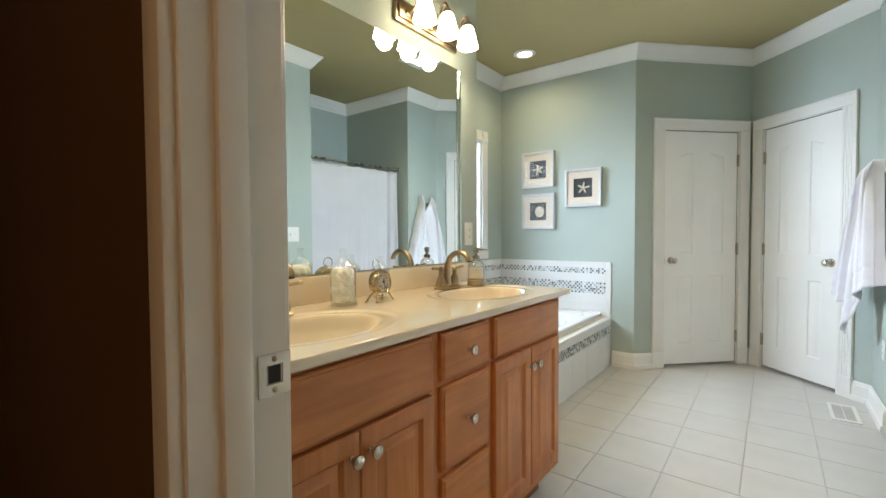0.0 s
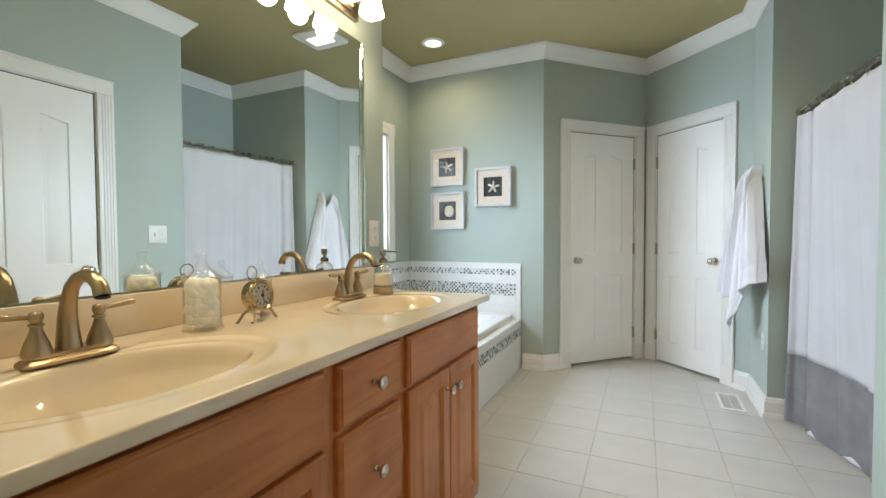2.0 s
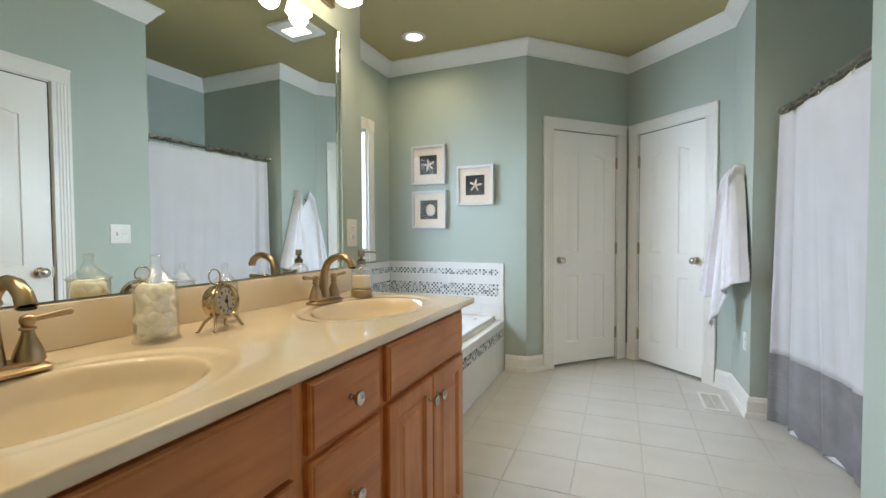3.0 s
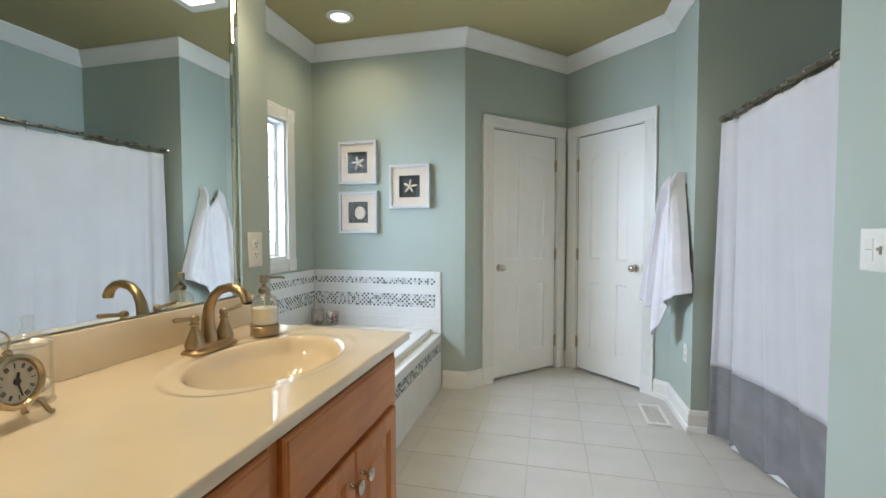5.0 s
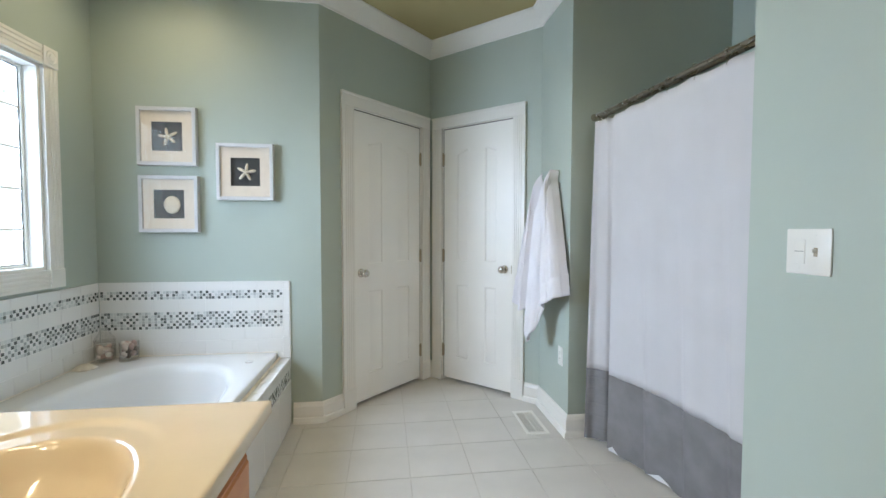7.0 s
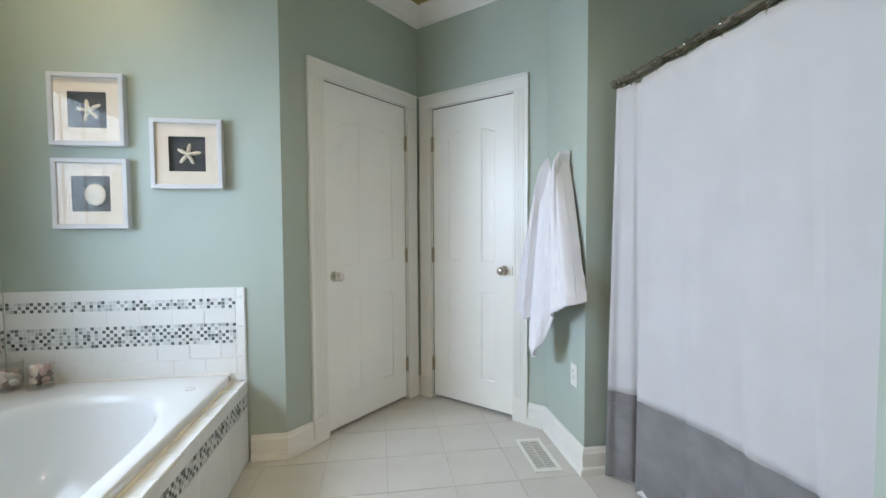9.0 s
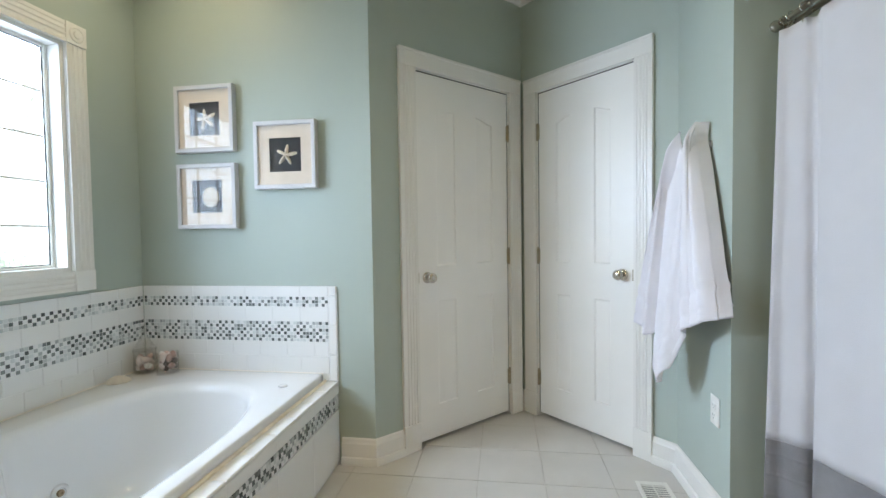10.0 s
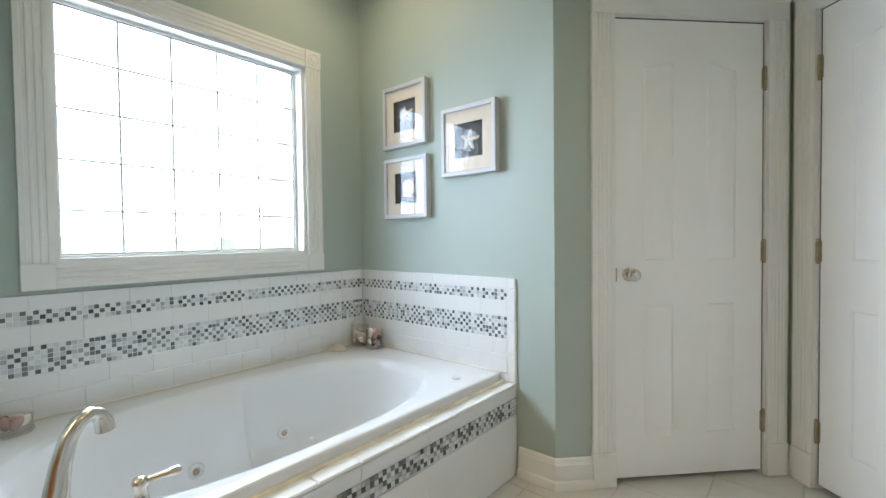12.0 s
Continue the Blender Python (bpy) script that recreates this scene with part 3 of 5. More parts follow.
part("strike_plate", bm, NICKEL, ENTRY, "brushed nickel strike plate", 30)
bm = B()
box(bm, JX0 - 0.002, JX0 + 0.0006, 0.4180, 0.4372, zs - 0.0125, zs + 0.0125)
part("strike_hole", bm, GAPSHADE, ENTRY)
for dz in (-0.022, 0.022):
    bm = B()
    lathe(bm, [(0.0042, 0), (0.0042, 0.0025), (0.003, 0.0034), (0, 0.0036)], 12, pose(JX0, 0.4275, zs + dz, 0, 90, 0))
    part("screw", bm, HINGE, ENTRY)


# ---- window ----
WY0, WY1, WZ0, WZ1 = WIN
win = tagged(new("window_1"), "bright square window with obscure glass and white casing", "window", kind="structure")
bm = B()
for a, b, c, d in ((WY0, WY0 + 0.018, WZ0, WZ1), (WY1 - 0.018, WY1, WZ0, WZ1), (WY0 + 0.018, WY1 - 0.018, WZ0, WZ0 + 0.018), (WY0 + 0.018, WY1 - 0.018, WZ1 - 0.018, WZ1)):
    box(bm, W_WIN - 0.139, W_WIN - 0.001, a, b, c, d)
part("window_jamb", bm, TRIM, win, "", 30)
GX = W_WIN - 0.082
for a, b, c, d in ((WY0 + 0.018, WY0 + 0.030, WZ0 + 0.018, WZ1 - 0.018), (WY1 - 0.030, WY1 - 0.018, WZ0 + 0.018, WZ1 - 0.018),
                   (WY0 + 0.03, WY1 - 0.03, WZ0 + 0.018, WZ0 + 0.030), (WY0 + 0.03, WY1 - 0.03, WZ1 - 0.030, WZ1 - 0.018)):
    bm = B()
    box(bm, GX - 0.012, GX + 0.016, a, b, c, d, bevel=0.002)
    part("sash_bar", bm, TRIM, win, "", 30)
bm = B()
for a, b, c, d in ((WY0 + 0.030, WY0 + 0.034, WZ0 + 0.03, WZ1 - 0.03), (WY1 - 0.034, WY1 - 0.030, WZ0 + 0.03, WZ1 - 0.03), (WY0 + 0.034, WY1 - 0.034, WZ0 + 0.030, WZ0 + 0.034), (WY0 + 0.034, WY1 - 0.034, WZ1 - 0.034, WZ1 - 0.030)):
    box(bm, GX - 0.004, GX + 0.006, a, b, c, d)
part("gasket", bm, mat("dark_window_gasket", (0.10, 0.11, 0.11), 0.6), win)
# casing with fluted boards and rosette corner blocks
CW = 0.093
fw = Matrix(((0, -1, 0, W_WIN), (1, 0, 0, 0), (0, 0, 1, 0), (0, 0, 0, 1)))
for a, b in ((WY0 - CW, WY0), (WY1, WY1 + CW)):
    bm = B()
    fluted(bm, a, b, WZ0, WZ1, 0.020, 3)
    part("casing_board", bm, TRIM, win, "", 20, fw)
for c, d in ((WZ0 - CW, WZ0), (WZ1, WZ1 + CW)):
    bm = B()
    fluted(bm, c, d, WY0, WY1, 0.020, 3)
    ob = part("casing_board", bm, TRIM, win, "", 20)
    ob.matrix_basis = Matrix(((0, -1, 0, W_WIN), (0, 0, 1, 0), (1, 0, 0, 0), (0, 0, 0, 1)))
for a in (WY0 - CW, WY1):
    for c in (WZ0 - CW, WZ1):
        bm = B()
        box(bm, W_WIN, W_WIN + 0.025, a - 0.002, a + CW + 0.002, c - 0.002, c + CW + 0.002, bevel=0.002)
        if c > 1.5:
            lathe(bm, [(0.036, 0), (0.036, 0.002), (0.032, 0.005), (0.028, 0.002), (0.018, 0.002), (0.014, 0.006), (0, 0.007)], 24, pose(W_WIN + 0.024, a + CW / 2, c + CW / 2, 0, 90, 0))
        part("rosette_block", bm, TRIM, win, "", 30)
# obscure panes, divided by a thin grid
OBS = glass("obscure_glass", (0.97, 1.0, 0.99), 0.05, 1.35)
nt = OBS.node_tree
tc = nt.nodes.new("ShaderNodeTexCoord")
vo = nt.nodes.new("ShaderNodeTexVoronoi")
vo.inputs["Scale"].default_value = 46
bp = nt.nodes.new("ShaderNodeBump")
bp.inputs["Strength"].default_value, bp.inputs["Distance"].default_value = 0.5, 0.004
nt.links.new(tc.outputs["Object"], vo.inputs["Vector"])
nt.links.new(vo.outputs["Distance"], bp.inputs["Height"])
nt.links.new(bp.outputs["Normal"], nt.nodes["Principled BSDF"].inputs["Normal"])
ys = [WY0 + 0.03] + [2.823 + 0.2005 * i for i in range(4)] + [WY1 - 0.03]
zs_ = [WZ0 + 0.03] + [1.225 + 0.2015 * i for i in range(4)] + [WZ1 - 0.03]
for i in range(5):
    for j in range(5):
        bm = B()
        box(bm, GX - 0.003, GX + 0.003, ys[i] + 0.0045, ys[i + 1] - 0.0045, zs_[j] + 0.0045, zs_[j + 1] - 0.0045)
        p = part("pane", bm, OBS, win, "", None)
        p.visible_shadow = False
LEAD = mat("white_muntin", (0.84, 0.85, 0.85), 0.5)
bm = B()
for y in ys[1:-1]:
    box(bm, GX - 0.0045, GX + 0.0075, y - 0.0044, y + 0.0044, WZ0 + 0.03, WZ1 - 0.03)
for z in zs_[1:-1]:
    box(bm, GX - 0.0042, GX + 0.0070, WY0 + 0.034, WY1 - 0.034, z - 0.0042, z + 0.0042)
part("muntin_grid", bm, LEAD, win)
# bright garden backdrop well outside the window
bk = bpy.data.materials.new("bright_garden_backdrop")
bk.use_nodes = True
nt = bk.node_tree
nt.nodes.clear()
tc = nt.nodes.new("ShaderNodeTexCoord")
n1 = nt.nodes.new("ShaderNodeTexNoise")
n1.inputs["Scale"].default_value, n1.inputs["Detail"].default_value = 1.3, 5
nt.links.new(tc.outputs["Object"], n1.inputs["Vector"])
cr = nt.nodes.new("ShaderNodeValToRGB")
cr.color_ramp.elements[0].position, cr.color_ramp.elements[0].color = 0.36, (0.30, 0.36, 0.30, 1)
cr.color_ramp.elements[1].position, cr.color_ramp.elements[1].color = 0.56, (0.95, 1.0, 0.98, 1)
nt.links.new(n1.outputs["Fac"], cr.inputs["Fac"])
em = nt.nodes.new("ShaderNodeEmission")
em.inputs["Strength"].default_value = 2.2
nt.links.new(cr.outputs["Color"], em.inputs["Color"])
nt.links.new(em.outputs[0], nt.nodes.new("ShaderNodeOutputMaterial").inputs["Surface"])
bm = B()
box(bm, -5.05, -5.0, -4, 10, -2, 8)
tagged(part("backdrop", bm, bk, None, "", None), "overexposed bright garden outside the window", "backdrop", kind="structure")
bm = B()
box(bm, -60, 60, -60, 60, -0.6, -0.4)
structure("ground", bm, mat("lawn", (0.06, 0.09, 0.03), 0.95, noise_scale=3, var=0.3), "plain lawn round the house", "ground")
bm = B()
box(bm, -2.9, 2.3, -3.4, 5.6, 2.87, 2.97)
structure("roof", bm, TRIM, "plain roof deck closing the house", "roof")


# ---- vanity ----
VX0, VXF = W_VAN, -0.765
VY0, VY1 = Y_IN, 1.968
van = thing("vanity_cabinet", pose(0, 0, 0), "reddish-brown maple double vanity cabinet with raised-panel doors", "vanity")
bm = B()
box(bm, VXF - 0.020, VXF, VY0 + 0.002, VY1, 0.105, 0.8765, bevel=0.0015)
box(bm, VX0, VXF - 0.0202, VY1 - 0.018, VY1, 0.105, 0.8765, bevel=0.0015)
box(bm, VX0, VXF - 0.0202, VY0 + 0.002, VY0 + 0.020, 0.105, 0.8765)
box(bm, VX0, VXF - 0.0202, VY0 + 0.021, VY1 - 0.0185, 0.105, 0.123)
part("body", bm, WOODV, van, "", 30)
bm = B()
box(bm, VX0, VXF - 0.07, VY0 + 0.002, VY1 - 0.06, -0.012, 0.1055)
part("toe_kick", bm, WOODD, van, "recessed toe kick, its shade put into the wood colour", 30)


def front(name, y0, y1, z0, z1, parent, material, raised=True, plain=False):
    """A drawer or door front overlaid on the cabinet face, moulded at the edge; doors carry a raised panel."""
    bm = B()
    x = VXF
    if plain:
        lv = [(0, 0.0), (0, 0.011), (0.004, 0.015), (0.007, 0.0155), (0.010, 0.019), (0.016, 0.019)]
    else:
        lv = [(0, 0.0), (0, 0.014), (0.003, 0.018), (0.006, 0.019), (0.048, 0.019), (0.050, 0.0165), (0.054, 0.013), (0.058, 0.009), (0.066, 0.009), (0.078, 0.0125), (0.086, 0.0165), (0.090, 0.0165)]
    rings = []
    for o, dx in lv:
        rings.append([bm.verts.new((x + dx, a, b)) for a, b in ((y0 + o, z0 + o), (y1 - o, z0 + o), (y1 - o, z1 - o), (y0 + o, z1 - o))])
    for p, q in zip(rings, rings[1:]):
        for i in range(4):
            j = (i + 1) % 4
            bm.faces.new((p[i], p[j], q[j], q[i]))
    bm.faces.new(rings[-1])
    bm.faces.new(rings[0][::-1])
    return part(name, bm, material, parent, "", 25)


def pull(parent, y, z):
    bm = B()
    lathe(bm, [(0, 0), (0.008, 0), (0.008, 0.002), (0.0055, 0.004), (0.005, 0.013), (0.0085, 0.018), (0.015, 0.020), (0.0165, 0.024), (0.0155, 0.028), (0.009, 0.031), (0, 0.0315)], 20,
          pose(VXF + 0.0185, y, z, 0, 90, 0))
    return part("knob", bm, NICKEL, parent, "brushed nickel mushroom knob", 50)


front("false_drawer", 0.492, 1.040, 0.707, 0.866, van, WOODH, plain=True)
front("false_drawer", 1.382, 1.930, 0.722, 0.866, van, WOODH, plain=True)
for y0, y1, k in ((0.492, 0.765, 0.738), (0.767, 1.040, 0.797)):
    d = front("cabinet_door", y0, y1, 0.150, 0.697, van, WOODV)
    pull(d, k, 0.640)
for y0, y1, k in ((1.382, 1.654, 1.628), (1.658, 1.930, 1.686)):
    d = front("cabinet_door", y0, y1, 0.150, 0.708, van, WOODV)
    pull(d, k, 0.640)
for z0, z1 in ((0.722, 0.866), (0.452, 0.705), (0.150, 0.432)):
    d = front("drawer", 1.082, 1.344, z0, z1, van, WOODH, plain=True)
    pull(d, 1.213, (z0 + z1) / 2)

# countertop with two moulded basins, splashes
CT0, CT1, CTY1 = 0.876, 0.902, 2.058
CTXF = -0.746
SINKS = [(-1.012, 0.812), (-1.012, 1.714)]
SRX, SRY = 0.168, 0.228


def counter():
    nx, ny = 180, 460
    x0, x1, y0, y1 = W_VAN + 0.001, CTXF, VY0 + 0.003, CTY1
    bm = B()
    grid = []
    for i in range(nx + 1):
        row = []
        for j in range(ny + 1):
            x, y = x0 + (x1 - x0) * i / nx, y0 + (y1 - y0) * j / ny
            z = CT1
            for sx, sy in SINKS:
                r2 = math.hypot((x - sx) / (SRX + 0.034), (y - sy) / (SRY + 0.058))
                r = math.hypot((x - sx) / SRX, (y - sy) / SRY)
                # shallow recessed shelf around the bowl, with soft shoulders
                t = min(1, max(0, (1.05 - r2) / 0.12))
                fade = min(1, max(0, (x - sx - 0.04) / 0.13))
                z -= 0.0050 * (1 - 0.8 * fade) * t ** 3 * (t * (6 * t - 15) + 10)
                q = max(0, (1.05 - r) / 1.05)
                lip = min(1, q / 0.15)
                z -= 0.145 * (1 - (1 - q) ** 2.5) * lip * lip * (3 - 2 * lip)
            # rounded front and end edges
            dd = min(x1 - x, y1 - y)
            if dd < 0.005:
                z -= 0.003 * (1 - dd / 0.005) ** 2
            row.append(bm.verts.new((x, y, z)))
        grid.append(row)
    for i in range(nx):
        for j in range(ny):
            bm.faces.new((grid[i][j], grid[i + 1][j], grid[i + 1][j + 1], grid[i][j + 1]))
    # skirt
    rim = [grid[i][0] for i in range(nx + 1)] + [grid[nx][j] for j in range(1, ny + 1)] + [grid[i][ny] for i in range(nx - 1, -1, -1)] + [grid[0][j] for j in range(ny - 1, 0, -1)]
    low = [bm.verts.new((v.co.x, v.co.y, CT0 + 0.001)) for v in rim]
    k = len(rim)
    for i in range(k):
        j = (i + 1) % k
        bm.faces.new((rim[i], low[i], low[j], rim[j]))
    return bm


ct = part("countertop", counter(), MARBLE, None, "", 60)
tagged(ct, "glossy cream cultured-marble countertop with two oval basins", "countertop")
for sx, sy in SINKS:
    bm = B()
    lathe(bm, [(0.0, 0.0), (0.021, 0.0), (0.023, 0.003), (0.019, 0.005), (0.012, 0.003), (0, 0.003)], 24, Matrix.Translation((sx, sy, CT1 - 0.1505)))
    part("drain", bm, BRASS, ct, "antique brass drain")
bm = B()
box(bm, W_VAN + 0.001, W_VAN + 0.021, VY0 + 0.003, CTY1, CT1 + 0.0005, 1.004, bevel=0.003, seg=2)
part("backsplash", bm, MARBLE, ct, "", 40)

# mirror: large plate with bevelled strips at its end
mir = thing("wall_mirror", pose(0, 0, 0), "large frameless wall mirror above the vanity backsplash", "mirror")
bm = B()
MY0, MY1, MZ0, MZ1, MX = 0.475, 1.976, 1.009, 2.030, W_VAN + 0.007
box(bm, W_VAN + 0.001, MX, MY0, MY1, MZ0, MZ1)
part("plate", bm, MIRROR, mir, "", None)
bm = B()
vs = [(MX + 0.0005, MY1 + 0.001, MZ0), (MX - 0.004, MY1 + 0.026, MZ0), (MX - 0.004, MY1 + 0.026, MZ1), (MX + 0.0005, MY1 + 0.001, MZ1)]
a = [bm.verts.new(v) for v in vs]
b = [bm.verts.new((W_VAN + 0.0008, v[1], v[2])) for v in vs]
bm.faces.new(a)
bm.faces.new(b[::-1])
for i in range(4):
    j = (i + 1) % 4
    bm.faces.new((a[i], a[j], b[j], b[i]))
part("bevelled_strip", bm, MIRROR, mir, "", None)
bm = B()
vs = [(MX + 0.0025, MY1 + 0.027, MZ0), (MX - 0.002, MY1 + 0.044, MZ0), (MX - 0.002, MY1 + 0.044, MZ1 - 0.004), (MX + 0.0025, MY1 + 0.027, MZ1 - 0.004)]
a = [bm.verts.new(v) for v in vs]
b = [bm.verts.new((W_VAN + 0.0008, v[1], v[2])) for v in vs]
bm.faces.new(a)
bm.faces.new(b[::-1])
for i in range(4):
    j = (i + 1) % 4
    bm.faces.new((a[i], a[j], b[j], b[i]))
part("edge_strip", bm, MIRROR, mir, "", None)


# ---- bathtub ----
tub = thing("bathtub", pose(0, 0, 0), "white acrylic drop-in whirlpool tub set in a tiled deck", "bathtub")
TX0, TX1, TY0, TY1, TZ = W_WIN + 0.010, -1.218, Y_TUB0 + 0.002, Y_PIC - 0.010, 0.455
OCX, OCY, ORX, ORY = -1.695, 3.115, 0.400, 0.720


def tub_shell():
    bm = B()
    seg = 192

    def outer(t):
        # rectangle with rounded corners, by angle
        c, s = math.cos(t), math.sin(t)
        k = 60
        f = (abs(c) ** k + abs(s) ** k) ** (-1 / k)
        return (TX0 + TX1) / 2 + (TX1 - TX0) / 2 * c * f, (TY0 + TY1) / 2 + (TY1 - TY0) / 2 * s * f

    def oval(t, sx, sy, dx=0, dy=0, e=2.5):
        c, s = math.cos(t), math.sin(t)
        f = (abs(c) ** e + abs(s) ** e) ** (-1 / e)
        return OCX + dx + ORX * sx * c * f, OCY + dy + ORY * sy * s * f
    rings = []

    def ring(fn, z):
        vs = []
        for i in range(seg):
            x, y = fn(2 * math.pi * i / seg)
            if z < TZ - 0.03 and x < OCX - 0.12:
                # moulded armrest: the window side steps in towards the near end
                t = min(1, max(0, (3.20 - y) / 0.03))
                x += 0.060 * t * t * (3 - 2 * t) * min(1, (OCX - 0.12 - x) / 0.10) * min(1, (TZ - 0.03 - z) / 0.03)
            vs.append(bm.verts.new((x, y, z)))
        rings.append(vs)

    def mixo(w):
        return lambda t: tuple(a * (1 - w) + b * w for a, b in zip(outer(t), oval(t, 1.06, 1.05)))
    ring(lambda t: outer(t), TZ - 0.034)
    ring(lambda t: outer(t), TZ - 0.010)
    ring(lambda t: tuple(a + (b - a) * 0.008 for a, b in zip(outer(t), (OCX, OCY))), TZ - 0.002)
    ring(lambda t: tuple(a + (b - a) * 0.02 for a, b in zip(outer(t), (OCX, OCY))), TZ)
    ring(mixo(0.5), TZ + 0.001)
    ring(mixo(1.0), TZ)
    ring(lambda t: oval(t, 1.02, 1.02), TZ - 0.004)
    ring(lambda t: oval(t, 0.985, 0.99), TZ - 0.016)
    ring(lambda t: oval(t, 0.965, 0.97), TZ - 0.045)
    ring(lambda t: oval(t, 0.94, 0.93), TZ - 0.12)
    ring(lambda t: oval(t, 0.90, 0.86), TZ - 0.22)
    ring(lambda t: oval(t, 0.85, 0.78), TZ - 0.31)
    ring(lambda t: oval(t, 0.76, 0.70), TZ - 0.365)
    ring(lambda t: oval(t, 0.60, 0.58), TZ - 0.390)
    ring(lambda t: oval(t, 0.3, 0.3), TZ - 0.396)
    for a, b in zip(rings, rings[1:]):
        for i in range(seg):
            j = (i + 1) % seg
            bm.faces.new((a[i], a[j], b[j], b[i]))
    bm.faces.new(rings[-1])
    return bm


part("tub_shell", tub_shell(), TUBW, tub, "", 60)


def jet(x, y, z, nx, ny):
    d = Vector((nx, ny, 0.12)).normalized()
    m = Matrix.Translation((x, y, z)) @ d.to_track_quat("Z", "Y").to_matrix().to_4x4()
    bm = B()
    lathe(bm, [(0.034, -0.004), (0.034, 0.002), (0.030, 0.006), (0.019, 0.007), (0.017, 0.002), (0.0165, -0.002)], 24, m)
    j = part("jet_ring", bm, TUBW, tub, "", 50)
    bm = B()
    lathe(bm, [(0.0135, -0.004), (0.0135, 0.006), (0.011, 0.010), (0.006, 0.010), (0.005, 0.004), (0, 0.003)], 20, m)
    part("jet_nozzle", bm, BRASS, j, "brass jet nozzle", 50)


for jy in (2.955, 3.365):
    sgn = (jy - OCY) / ORY
    jx = OCX - ORX * 0.872 * (1 - abs(sgn / 0.81) ** 2.5) ** (1 / 2.5)
    jet(jx + (0.060 if jy < 3.2 else 0.001), jy, 0.170, 1.0, -sgn * 0.35)
bm = B()
lathe(bm, [(0.021, 0), (0.021, 0.004), (0.016, 0.007), (0, 0.008)], 24, Matrix.Translation((-1.335, 3.83, TZ)))
part("air_button", bm, TUBW, tub, "", 50)

# roman tub filler in antique nickel
fil = thing("tub_faucet", pose(0, 0, 0), "brushed nickel arched tub filler with a lever handle", "tub faucet")
SB = Vector((-1.345, 2.448, TZ))
SD = Vector((-0.50, 0.86, 0)).normalized()
bm = B()
pts, rad = [], []
for p, r in (((0, 0.0), 0.030), ((0.002, 0.03), 0.028), ((0.008, 0.09), 0.0245), ((0.020, 0.15), 0.0205), ((0.038, 0.200), 0.018), ((0.062, 0.230), 0.0165),
             ((0.088, 0.238), 0.0165), ((0.110, 0.228), 0.0175), ((0.122, 0.208), 0.0195), ((0.126, 0.185), 0.021)):
    pts.append(SB + SD * p[0] + Vector((0, 0, p[1])))
    rad.append(r)
tube(bm, pts, rad, 16)
lathe(bm, [(0.038, 0), (0.038, 0.006), (0.033, 0.012), (0.030, 0.02)], 24, Matrix.Translation(SB))
part("spout", bm, NICKEL, fil, "", 50)
for hx, hy, ang in ((-1.307, 2.600, 64),):
    bm = B()
    base = Matrix.Translation((hx, hy, TZ))
    lathe(bm, [(0.030, 0), (0.030, 0.006), (0.021, 0.014), (0.015, 0.040), (0.013, 0.058), (0.017, 0.064), (0.019, 0.072), (0.016, 0.080), (0.006, 0.085), (0, 0.086)], 24, base)
    h = part("handle_body", bm, NICKEL, fil, "", 50)
    bm = B()
    d = Vector((math.cos(radians(ang)), math.sin(radians(ang)), 0.16))
    o = Vector((hx, hy, TZ + 0.072))
    tube(bm, [o, o + d * 0.03, o + d * 0.06, o + d * 0.078, o + d * 0.085], [0.007, 0.007, 0.0095, 0.0105, 0.006], 12)
    part("lever", bm, NICKEL, h, "", 50)


